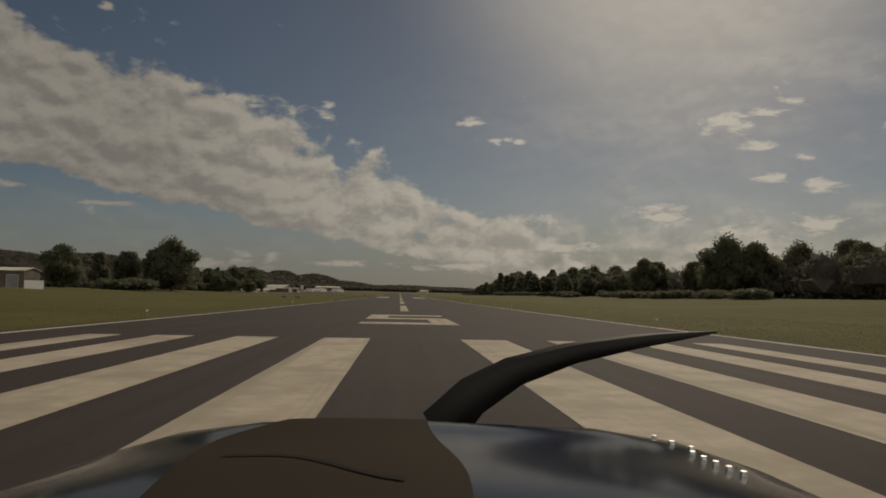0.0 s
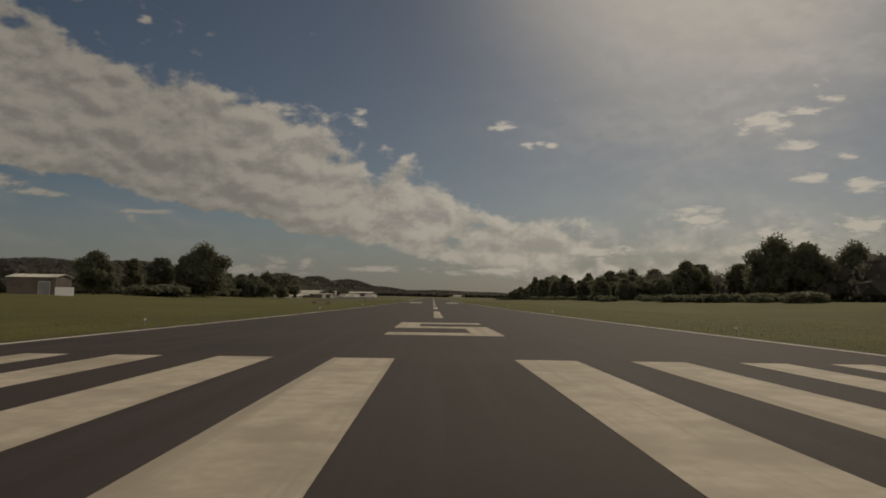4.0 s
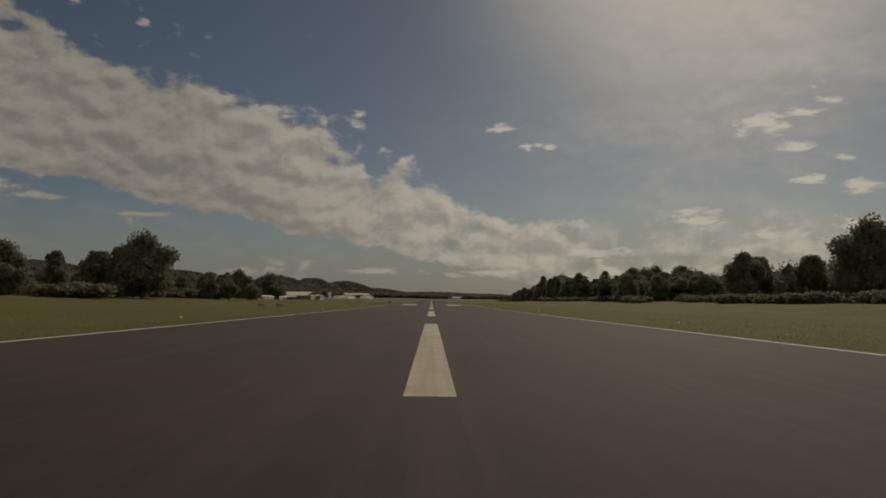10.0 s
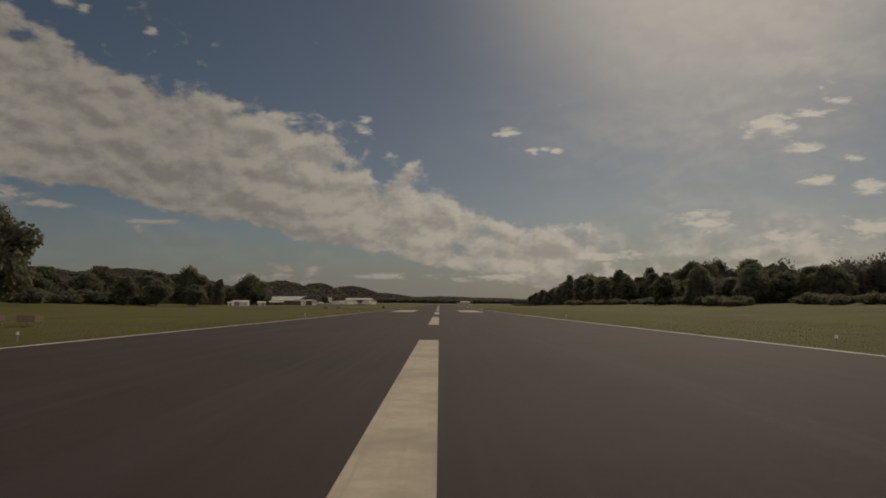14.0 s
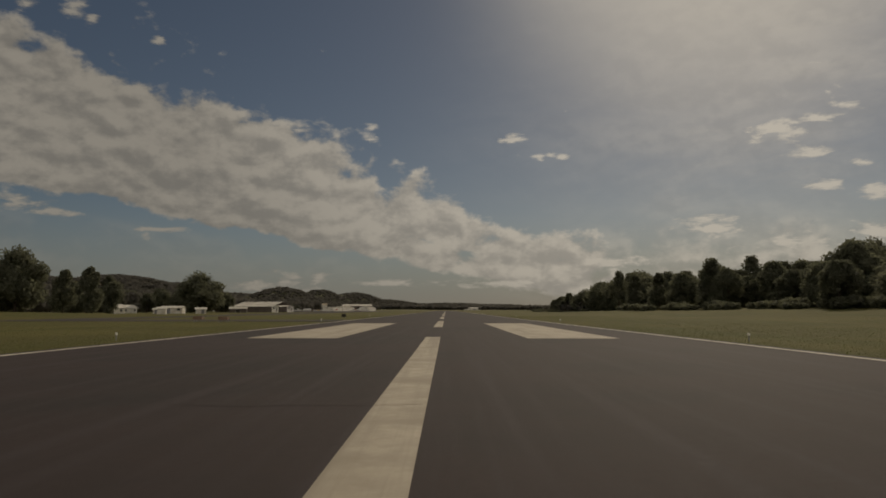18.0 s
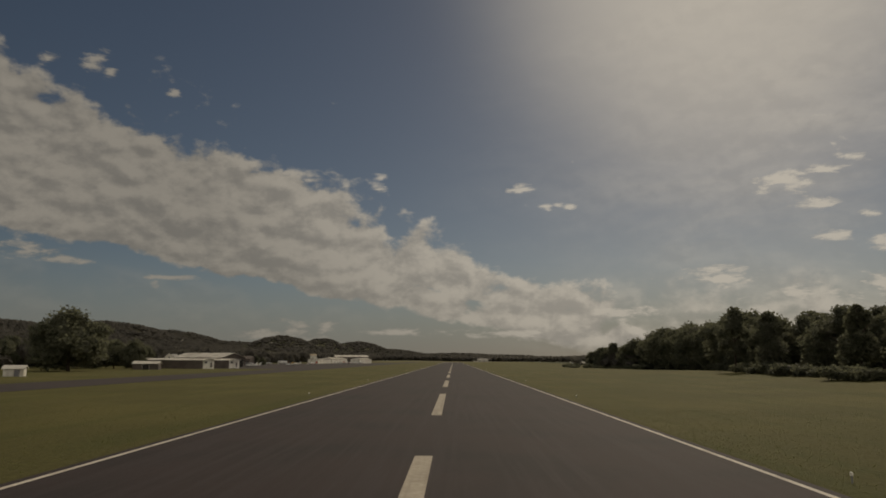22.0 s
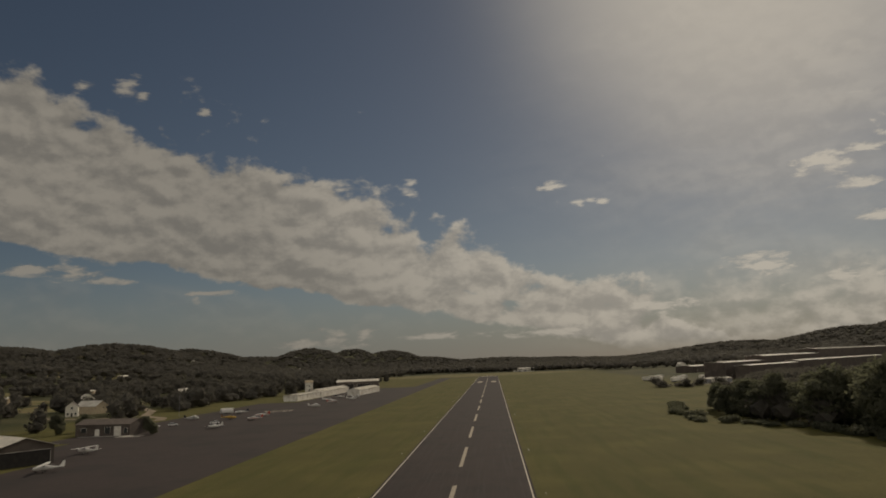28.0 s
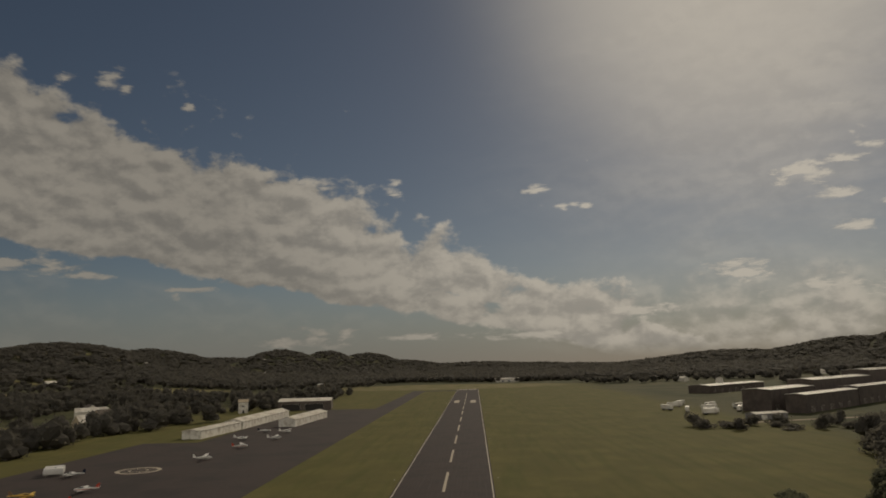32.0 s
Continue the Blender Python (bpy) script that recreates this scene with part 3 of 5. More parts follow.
def lobes_of(kind, h, w, rng):
    """Centres and radii of the leaf masses of one crown."""
    out = []
    n = {"round": 22, "tall": 18, "open": 14, "shrub": 8}[kind]
    for i in range(n):
        a, k = rng.uniform(0, 2 * math.pi), rng.uniform(0, 1)
        if kind == "shrub":
            out.append((w * 0.35 * math.cos(a), w * 0.35 * math.sin(a), h * rng.uniform(0.25, 0.6), w * rng.uniform(0.2, 0.34)))
            continue
        if kind == "tall":
            z = h * (0.16 + 0.78 * k)
            r = w * 0.5 * (1.05 - 0.75 * k) * rng.uniform(0.3, 0.8)
            s = w * (0.30 - 0.14 * k) * rng.uniform(0.8, 1.15)
        else:
            z = h * ((0.13 if kind == "round" else 0.26) + (0.74 if kind == "round" else 0.62) * k)
            r = w * 0.5 * math.sqrt(max(0.05, 1 - (1.8 * k - 0.75) ** 2)) * rng.uniform(0.35, 0.8)
            s = w * rng.uniform(0.15, 0.24) * (0.8 if kind == "open" else 1.0)
        out.append((r * math.cos(a), r * math.sin(a), z, s))
    if kind != "shrub":
        out += [(0, 0, h - w * 0.16, w * 0.15), (0.07 * w, 0.02 * w, h - w * 0.27, w * 0.19), (-0.09 * w, 0.06 * w, h - w * 0.36, w * 0.21), (0.02 * w, -0.1 * w, h - w * 0.48, w * 0.23)]
    return out


def crown_mesh(name, kind, h, w, seed, material, per=360, size=0.36):
    rng = np.random.default_rng(seed)
    tri = []
    for x, y, z, s in lobes_of(kind, h, w, rng):
        u = unit_noise(per, rng)
        r = s * rng.uniform(0.72, 1.18, (per, 1)) * (1 + 0.18 * np.sin(u[:, :1] * 5 + seed) * np.cos(u[:, 1:2] * 4))
        c = u * r * np.array([1, 1, 0.85]) + np.array([x, y, z])
        q = cards(c, size, rng)
        tri += [q[:, [0, 1, 2]], q[:, [0, 2, 3]]]
        v, f = ICO1
        core = v * (s * 0.72 * rng.uniform(0.8, 1.1, (len(v), 1))) + np.array([x, y, z])
        tri.append(core[f])
    return quads(name, np.concatenate(tri), material)


def trunk_mesh(kind, h, w, seed):
    rng = np.random.default_rng(seed)
    sh = Shape()
    r = 0.018 * h + 0.08
    top = h * (0.8 if kind == "tall" else 0.55)
    bend = [(rng.uniform(-0.2, 0.2), rng.uniform(-0.2, 0.2), top * k / 4) for k in range(5)]
    bend[0] = (0, 0, -0.4)
    for k in range(4):
        sh.tube(bend[k], bend[k + 1], r * (1 - 0.2 * k), r * (0.8 - 0.2 * k), 7)
    for i in range(6):
        a, k = rng.uniform(0, 6.28), rng.uniform(0.35, 0.95)
        b = Vector((0, 0, top * k))
        sh.tube(b, b + Vector((math.cos(a) * w * 0.3, math.sin(a) * w * 0.3, h * 0.16)), r * 0.45, r * 0.12, 5)
    return sh.make("trunk", M_BARK, True)


TREES = {}


def tree_kind(key, kind, h, w, seed, material, per=360, size=0.36):
    TREES[key] = (h, trunk_mesh(kind, h, w, seed), crown_mesh("crown", kind, h, w, seed, material, per, size))


tree_kind("round_a", "round", 15, 13, 3, M_LEAF)
tree_kind("round_b", "round", 14, 11, 5, M_LEAF2)
tree_kind("round_c", "round", 16, 15, 8, M_LEAF)
tree_kind("open_a", "open", 17, 11, 11, M_LEAF2, 190)
tree_kind("tall_a", "tall", 18, 9, 14, M_LEAF2)
tree_kind("tall_b", "tall", 16, 8, 17, M_LEAF)
tree_kind("shrub_a", "shrub", 3.2, 5.5, 21, M_LEAF, 150, 0.3)
tree_kind("shrub_b", "shrub", 2.4, 4.6, 24, M_LEAF2, 150, 0.28)


def plant(key, x, y, h, turn, label, group, wide=1.0):
    th, trunk, crown = TREES[key]
    shrub = key.startswith("shrub")
    ob = thing("shrub" if shrub else "tree", label, "shrub" if shrub else "tree", group)
    k = h / th
    ob.matrix_world = pose(x, y, ground_z(x, y) - 0.1, 0, 0, turn) @ Matrix.Diagonal((k * wide, k * wide, k, 1))
    if not shrub:
        part("trunk", trunk, ob)
    part("crown", crown, ob)
    return ob


rt = random.Random(7)
LEAFY = "broad leafy deciduous tree in dark summer green at the airfield edge"
TALLT = "tall narrow tree with dense dark green foliage"
# left side, towards the start
for key, x, y, h, wd in (("round_a", -126, 230, 16.5, 1.05), ("tall_b", -119, 246, 14.5, 1.2), ("round_b", -120, 275, 16.5, 1.05), ("round_c", -91, 246, 20.8, 1.05), ("round_b", -98, 246, 16, 0.8),
                         ("round_a", -140, 262, 12, 1.0), ("round_b", -104, 318, 11.5, 1.0), ("round_a", -96, 342, 11, 1.1), ("round_c", -99, 378, 14.8, 1.05), ("round_a", -112, 372, 13.4, 1.15), ("round_b", -106, 384, 12.5, 1.1), ("round_b", -128, 330, 12, 1.0),
                         ("round_b", -134, 290, 9.5, 1.1), ("round_a", -127, 285, 9, 1.2), ("round_b", -116, 296, 10, 1.1), ("round_a", -108, 290, 8.5, 1.2), ("round_c", -100, 302, 9, 1.1), ("round_b", -88, 300, 8, 1.2), ("round_a", -84, 312, 8, 1.2), ("round_b", -92, 325, 9, 1.1), ("round_a", -80, 332, 7.5, 1.2), ("tall_b", -97, 408, 11.5, 1.0), ("tall_b", -112, 420, 13, 1.0), ("tall_a", -136, 478, 18, 0.9), ("tall_b", -142, 470, 14, 1.2), ("tall_a", -131, 484, 15, 1.0), ("round_b", -148, 488, 13, 1.1), ("round_b", -122, 470, 12, 0.9),
                         ("round_c", -131.5, 584, 21.4, 1.33), ("round_b", -146, 610, 11, 1.0), ("round_b", -150, 560, 10, 1.0), ("round_a", -160, 640, 12, 1.0)):
    plant(key, x, y, h, rt.uniform(0, 360), TALLT if key.startswith("tall") else LEAFY, "trees west of the runway", wd)
# right side: the long tree line
for key, x, y, h, wd in (("round_c", 119, 214, 22.8, 0.95), ("round_a", 126, 206, 20.5, 0.95), ("round_c", 138, 196, 19.5, 0.95), ("round_b", 148, 186, 20, 0.9), ("open_a", 152, 172, 19, 1.0), ("round_a", 140, 168, 18, 0.9), ("round_b", 158, 190, 18, 1.0),
                         ("round_a", 103, 251, 16.5, 0.9), ("round_b", 112, 262, 15.5, 1.0), ("round_b", 122, 246, 15, 1.0),
                         ("round_a", 97, 318, 11.5, 1.0), ("round_b", 104, 332, 13, 1.0), ("round_c", 92, 345, 13, 0.9), ("round_a", 110, 300, 11, 1.0), ("round_b", 88, 372, 11, 1.1), ("round_a", 96, 392, 12, 1.0), ("round_b", 104, 410, 12, 1.0),
                         ("round_b", 104, 434, 14.5, 0.95), ("round_a", 113, 408, 18.8, 0.9), ("open_a", 114, 470, 19.6, 0.95), ("round_a", 96, 450, 14, 0.9), ("round_c", 123, 418, 18.5, 0.95), ("open_a", 116, 450, 16, 1.0), ("open_a", 126, 450, 16, 1.0), ("round_c", 134, 429, 20.6, 0.9), ("round_b", 97, 464, 16, 0.95), ("round_a", 93, 484, 14.5, 1.0), ("tall_b", 88, 497, 15, 1.1), ("round_a", 149, 430, 21.6, 0.95), ("round_b", 160, 432, 18, 1.0), ("open_a", 172, 428, 15.6, 1.0), ("round_a", 120, 446, 16, 1.1), ("round_b", 108, 470, 14, 1.1), ("round_a", 118, 492, 14, 1.1)):
    plant(key, x, y, h, rt.uniform(0, 360), LEAFY, "trees east of the runway", wd)
for key, x, y, h, wd in (("open_a", 88, 561, 20.3, 0.8), ("tall_a", 92, 546, 17, 1.1), ("open_a", 94, 457, 18.0, 1.0)):
    plant(key, x, y, h, rt.uniform(0, 360), "tall ragged leafy tree above the tree line", "trees east of the runway", wd)
y = 205
while y < 318:
    x = -84 - 10 * math.sin(y * 0.03) - (10 if y < 235 or y > 270 else 22)
    plant(rt.choice(("shrub_a", "shrub_b")), x + rt.uniform(-4, 4), y, rt.uniform(2.2, 4.2), rt.uniform(0, 360), "low bushy green shrub under the field trees", "shrubs west of the runway", rt.uniform(1.1, 1.7))
    y += rt.uniform(5, 8)
y = 500
while y < 862:
    x = float(np.interp(y, (500, 600, 650, 765, 800, 850, 905), (96, 112, 121, 122, 104, 106, 122))) + 3 * math.sin(y * 0.05)
    h = float(np.interp(y, (500, 525, 545, 585, 600, 640, 700, 760, 800, 850, 905), (16.5, 16.5, 18.5, 19, 21.5, 23.5, 23.5, 22, 16, 12, 10))) + rt.uniform(-2.4, 0.9)
    plant(rt.choice(("open_a", "round_c", "open_a", "round_b", "round_a")), x + rt.uniform(-3, 6), y, h + rt.uniform(-1.2, 0.6), rt.uniform(0, 360), "leafy tree in a dense dark green tree line", "trees east of the runway", rt.uniform(1.0, 1.4))
    y += rt.uniform(5.2, 8.4)
y = 150
while y < 880:
    x = 84 + 8 * math.sin(y * 0.021) + (14 if y < 290 else 0) + float(np.interp(y, (480, 640, 770, 805, 860, 930), (0, 27, 27, 6, 8, 28)))
    plant(rt.choice(("shrub_a", "shrub_b")), x + rt.uniform(-3, 3), y, rt.uniform(1.6, 3.0), rt.uniform(0, 360), "low bushy green shrub along the field edge", "shrubs along the tree line", rt.uniform(1.1, 1.7))
    y += rt.uniform(4.5, 7.5)
# lower trees close the gaps under the crowns
y = 300
while y < 780:
    x = float(np.interp(y, (300, 480, 600, 650, 780), (108, 106, 118, 128, 128)))
    plant(rt.choice(("round_a", "round_b", "round_c")), x + rt.uniform(-4, 6), y, rt.uniform(8.5, 11.5), rt.uniform(0, 360), "low spreading tree filling the tree line", "trees east of the runway", rt.uniform(1.2, 1.6))
    y += rt.uniform(7, 10)
# trees between the hangars and the grass
for key, x, y, h, wd in (("round_c", -138, 645, 12.5, 1.05), ("round_a", -148, 648, 13, 1.1), ("round_b", -160, 653, 14, 1.1), ("round_c", -166, 644, 14, 1.1), ("round_c", -168, 662, 15, 1.1), ("round_a", -180, 650, 14, 1.1), ("round_b", -190, 668, 16, 1.0), ("round_a", -202, 655, 13, 1.1), ("round_b", -214, 676, 15, 1.1), ("round_c", -154, 641, 10, 1.0),
                         ("round_b", -182, 838, 9, 1.1), ("round_a", -176, 850, 8, 1.2), ("round_b", -141, 836, 7, 1.1), ("round_a", -133, 826, 5.5, 1.1), ("round_c", -205, 800, 13, 1.1), ("round_b", -214, 812, 12, 1.0), ("round_a", -222, 828, 12, 1.0)):
    plant(key, x, y, h, rt.uniform(0, 360), LEAFY, "trees round the hangars", wd)


# houses stand in small openings in the woods
HOMES = [(72, 2000), (-320, 1278), (-372, 1165), (-440, 1279), (-409, 1421), (-611, 1180), (-511, 1407), (-738, 1492), (-426, 1123), (-369, 1506), (-667, 1748), (-880, 1861), (-312, 1244), (-568, 981), (-355, 1016), (-994, 2145), (-1164, 1861), (-497, 2032), (-795, 2316), (-256, 1861), (-170, 2060), (-369, 2287), (-85, 2316), (-596, 2642), (-312, 2784), (85, 2429), (227, 2145), (341, 1790), (369, 1705), (596, 1861), (738, 1748), (-469, 2997), (-738, 3068), (43, 2855), (-258, 1152), (-279, 1214), (-339, 1296), (-263, 996), (-309, 1262)]
CLEARINGS = ((-1022, 2230, 327, 64), (-611, 1336, 85, 85), (-329, 1094, 51, 65), (-284, 1322, 43, 62), (-795, 1833, 128, 85), (-469, 1748, 99, 85), (-454, 1151, 57, 57), (-568, 1535, 71, 85), (-880, 1506, 85, 71), (327, 2145, 170, 57), (-1278, 1577, 85, 57), (-270, 962, 26, 42), (-352, 1330, 26, 60), (-186, 1236, 22, 62), (-470, 1240, 70, 40), (-620, 1010, 60, 45), (-240, 925, 24, 44), (-222, 890, 22, 34))
LANE_UP = [(-170, 905), (-178, 925), (-200, 947), (-222, 998), (-265, 1060), (-320, 1140), (-342, 1190)]
LANE_ALONG = [(-440, 1112), (-383, 1061), (-319, 1006), (-261, 950), (-228, 936), (-200, 947)]


def near_lane(x, y, w):
    for pts in (LANE_UP, LANE_ALONG):
        for (a, b), (c, d) in zip(pts, pts[1:]):
            k = min(1.0, max(0.0, ((x - a) * (c - a) + (y - b) * (d - b)) / ((c - a) ** 2 + (d - b) ** 2)))
            if math.hypot(x - a - k * (c - a), y - b - k * (d - b)) < w:
                return True
    return False


def clear_of(x, y):
    """True where woods may stand."""
    if -20 < y < 1760 and -100 < x < 92:
        return False
    if y < 130 and abs(x) < 150:
        return False
    if 120 < y < 630 and -170 < x < -60:
        return False
    if 630 <= y < 1100 and -200 < x < 0:
        return False
    if 1000 < y < 1440 and -172 < x < 0:
        return False
    if y < 520 and 0 < x < 96:
        return False
    if 520 <= y < 780 and 0 < x < 120:
        return False
    if 856 < y < 1052 and 0 < x < 0.47 * y - 291:
        return False
    if 1052 <= y < 1520 and 0 < x < 640:
        return False
    if y < 1960 and -170 < x < 190 and y > 1700:
        return False
    if near_lane(x, y, 9):
        return False
    for cx, cy in HOMES:
        if abs(x - cx) < 17 and cy - 92 < y < cy + 12:
            return False
    for cx, cy, rx, ry in CLEARINGS:
        if ((x - cx) / rx) ** 2 + ((y - cy) / ry) ** 2 < 1:
            return False
    return True


def woods(name, label, groups, material):
    """Many trees in one mesh: lumpy crowns with loose leaf sprays."""
    rng = np.random.default_rng(17)
    v, f = ICO1
    tri = []
    for spots, lobes, per, size, core in groups:
        for x, y, h, w in spots:
            z = ground_z(x, y)
            for k in range(lobes):
                o = np.array([x + rng.uniform(-0.25, 0.25) * w * k, y + rng.uniform(-0.25, 0.25) * w * k, z + h * (0.52, 0.68, 0.26)[k]])
                r = np.array([w * (0.5, 0.38, 0.56)[k], w * (0.5, 0.38, 0.56)[k], h * (0.46, 0.32, 0.30)[k]])
                tri.append((v * r * core * rng.uniform(0.72, 1.15, (len(v), 1)) + o)[f])
                if per:
                    u = unit_noise(per, rng)
                    q = cards(u * r * rng.uniform(0.8, 1.1, (per, 1)) * (1 + 0.15 * np.sin(u[:, :1] * 6 + k) * np.cos(u[:, 2:] * 5)) + o, size, rng)
                    tri += [q[:, [0, 1, 2]], q[:, [0, 2, 3]]]
    return thing(name, label, "woods", kind="stuff", data=quads(name, np.concatenate(tri), material))


def scatter(n, x0, x1, y0, y1, seed, h0=8, h1=15, keep=1.0):
    r = random.Random(seed)
    out = []
    while len(out) < n:
        x, y = r.uniform(x0, x1), r.uniform(y0, y1)
        if clear_of(x, y) and noise.noise((x * 0.006, y * 0.006, 3.0)) > -0.32 * keep:
            h = r.uniform(h0, h1) * (1 - 0.32 * smooth01(640, 760, y) * (1 if 0 < x < 200 and y < 930 else 0))
            out.append((x, y, h, h * r.uniform(0.65, 0.95)))
        elif r.random() < 0.002:
            out.append((x, y, 6, 6)) if clear_of(x, y) else None
    return out


NEAR_R = scatter(520, 122, 230, 150, 930, 2, 10, 17, 3.0)
NEAR_R += [(112 + 10.5 * (i % 12) + 4 * math.sin(i * 1.7), 776 + 8.2 * (i // 12) + 3.5 * math.sin(i * 2.9), 11.5 + 2.4 * math.sin(i * 3.7), 11.5) for i in range(220)]
NEAR_R = [p for p in NEAR_R if p[1] < 852 or p[0] > 0.47 * p[1] - 289] + scatter(130, 150, 260, 930, 1005, 12, 9, 14, 3.0)
NEAR_R += [(132 + 4.8 * i + 5 * math.sin(i * 4.1), 1066 + 14 * math.sin(i * 2.1), 5.0 + 2.6 * math.sin(i * 1.3), 8 + 3 * math.sin(i * 2.7)) for i in range(26) if i % 7 < 5]
NEAR_R += [(-190 - 7 * (i % 5) + 3 * math.sin(i * 2.3), 690 + 9 * (i // 5), 12 + 2.5 * math.sin(i * 1.9), 10) for i in range(40)]
woods("near_woods", "dense mixed summer woods behind the airfield", [(NEAR_R, 3, 130, 0.5, 0.80), (scatter(1900, -560, -150, 150, 1600, 1) + scatter(520, 230, 560, 150, 1040, 6, 9, 14, 2.0), 3, 34, 0.85, 0.9)], M_WOODS)


def spread(spots, k):
    return [(x, y, h, w * k) for x, y, h, w in spots]


woods("middle_woods", "wooded low ground with dark green crowns", [(spread(scatter(3600, -1700, -420, 500, 2600, 3) + scatter(2000, 420, 1700, 500, 2600, 4) + scatter(1900, -520, 520, 1760, 2600, 5, 8, 13), 1.5), 2, 9, 1.7, 0.9)], M_WOODS)


def hill_spots(n, seed):
    r = random.Random(seed)
    out = []
    while len(out) < n:
        az, d = r.uniform(-44, 44), r.uniform(1500, 4200)
        x, y = d * math.sin(radians(az)), 500 + d * math.cos(radians(az))
        h = r.uniform(10, 15)
        out.append((x, y, h * 1.05, h * r.uniform(1.4, 2.4)))
    return out


woods("hill_woods", "distant wooded hills in hazy dark green", [(hill_spots(21000, 9), 1, 15, 1.7, 0.84)], M_WOODS)


# ---- buildings ----
def gable_building(name, label, at, turn, length, width, eave, ridge, wall_mat, roof_mat, doors=(), windows=(), group="", door_mat=None, overhang=0.4, category="hangar", ribs=True, end_mat=None):
    """Long axis along x. doors and windows: (side, position, width, height[, sill]) on side 's' (-y), 'n', 'e' (+x), 'w'."""
    top = thing(name, label, category, group, at=(at[0], at[1], ground_z(at[0], at[1])), turn=turn)
    L, W = length / 2, width / 2
    sh = Shape()
    for sx in (-1, 1):
        ends = Shape() if end_mat else sh
        x0, x1 = sorted((sx * L, sx * (L - 0.2)))
        v = [(x0, -W, -0.3), (x0, W, -0.3), (x0, W, eave), (x0, 0, ridge), (x0, -W, eave)]
        v += [(x1, p[1], p[2]) for p in v]
        ends.add(v, [(0, 4, 3, 2, 1), (5, 6, 7, 8, 9), (0, 1, 6, 5), (1, 2, 7, 6), (2, 3, 8, 7), (3, 4, 9, 8), (4, 0, 5, 9)])
        if end_mat:
            part("end_wall", ends.make("end_wall", end_mat), top, "white sheet metal end wall")
    for sy in (-1, 1):
        y0, y1 = sorted((sy * W, sy * (W - 0.2)))
        sh.box(-L + 0.2, L - 0.2, y0, y1, -0.3, eave)
    part("wall", sh.make("wall", wall_mat), top)
    k = (ridge - eave) / W
    for sy in (-1, 1):
        o = W + overhang
        v = [(-L - overhang, sy * o, eave - k * overhang + 0.03), (L + overhang, sy * o, eave - k * overhang + 0.03), (L + overhang, 0, ridge + 0.03), (-L - overhang, 0, ridge + 0.03)]
        v += [(p[0], p[1], p[2] + 0.14) for p in v]
        roof = part("roof", Shape().add(v, [(0, 1, 2, 3), (7, 6, 5, 4), (0, 4, 5, 1), (1, 5, 6, 2), (2, 6, 7, 3), (3, 7, 4, 0)]).make("roof", roof_mat), top)
        if ribs:
            rb = Shape()
            n = int(length / 1.5)
            for i in range(n + 1):
                x = -L + length * i / n
                a, b = Vector((x, sy * o, eave - k * overhang + 0.19)), Vector((x, 0, ridge + 0.19))
                rb.tube(a, b, 0.05, 0.05, 4)
            part("roof_seams", rb.make("roof_seams", roof_mat), roof)
    for what, items, m in (("door", doors, door_mat or wall_mat), ("window", windows, M_GLASS)):
        for it in items:
            side, p, w, h = it[:4]
            z0 = it[4] if len(it) > 4 else 0.0
            d = 0.06
            b = Shape()
            if side in "sn":
                y = -W if side == "s" else W
                s_ = -1 if side == "s" else 1
                y0, y1 = sorted((y + s_ * 0.004, y + s_ * d))
                b.box(p - w / 2, p + w / 2, y0, y1, z0, z0 + h)
                fr = Shape().box(p - w / 2 - 0.1, p - w / 2, y0, y1, z0, z0 + h + 0.1).box(p + w / 2, p + w / 2 + 0.1, y0, y1, z0, z0 + h + 0.1).box(p - w / 2, p + w / 2, y0, y1, z0 + h, z0 + h + 0.1)
            else:
                x = L if side == "e" else -L
                s_ = 1 if side == "e" else -1
                x0, x1 = sorted((x + s_ * 0.004, x + s_ * d))
                b.box(x0, x1, p - w / 2, p + w / 2, z0, z0 + h)
                fr = Shape().box(x0, x1, p - w / 2 - 0.1, p - w / 2, z0, z0 + h + 0.1).box(x0, x1, p + w / 2, p + w / 2 + 0.1, z0, z0 + h + 0.1).box(x0, x1, p - w / 2, p + w / 2, z0 + h, z0 + h + 0.1)
            o = part(what, b.make(what, m), top)
            part("frame", fr.make("frame", wall_mat if end_mat else M_METAL_W), o)
    return top


TH = 164.0
ax = Vector((math.cos(radians(TH)), math.sin(radians(TH))))


def row_at(ex, ey, length):
    return (ex + ax.x * length / 2, ey + ax.y * length / 2)


for ex, ey, n, lab in ((-111, 661.5, 4, "long low hangar row, brown sides, pale roof, white end wall"), (-106, 682.5, 5, "long low brown hangar row with a windowed white end wall"), (-119, 705, 4, "long low hangar row partly behind the others")):
    tdoors = [(side, 10.2 * (i - (n - 1) / 2), 9.4, 3.0) for side in "ns" for i in range(n)]
    gable_building("t_hangar", lab, row_at(ex, ey, 10.2 * n + 2), TH, 10.2 * n + 2, 8.2, 3.8, 4.5, M_HBROWN, M_ROOF_P, tdoors + [("w", -1.7, 0.9, 2.0, 0.6)], [("w", 2.2, 1.5, 0.8, 2.4)], "hangar rows", M_HBROWN, end_mat=M_METAL_W)
# the open end is a flat sheet coloured dark for the shade inside
gable_building("large_hangar", "large brown metal hangar, cream roof, open end coloured dark as shade", (-144, 752), -33.5, 45, 16, 5.3, 7.8, M_HBROWN, M_ROOF_P, [("e", 0, 14, 4.2)], [], "", M_DARK, overhang=0.9)
gable_building("t_hangar", "long white metal hangar row with a pale low roof", (-144.8, 1090), 86, 54, 11, 4.4, 5.2, M_METAL_W, M_ROOF_P, [("s", -22 + 11 * i, 9.6, 3.7) for i in range(5)], [], "hangar rows", M_METAL_W)
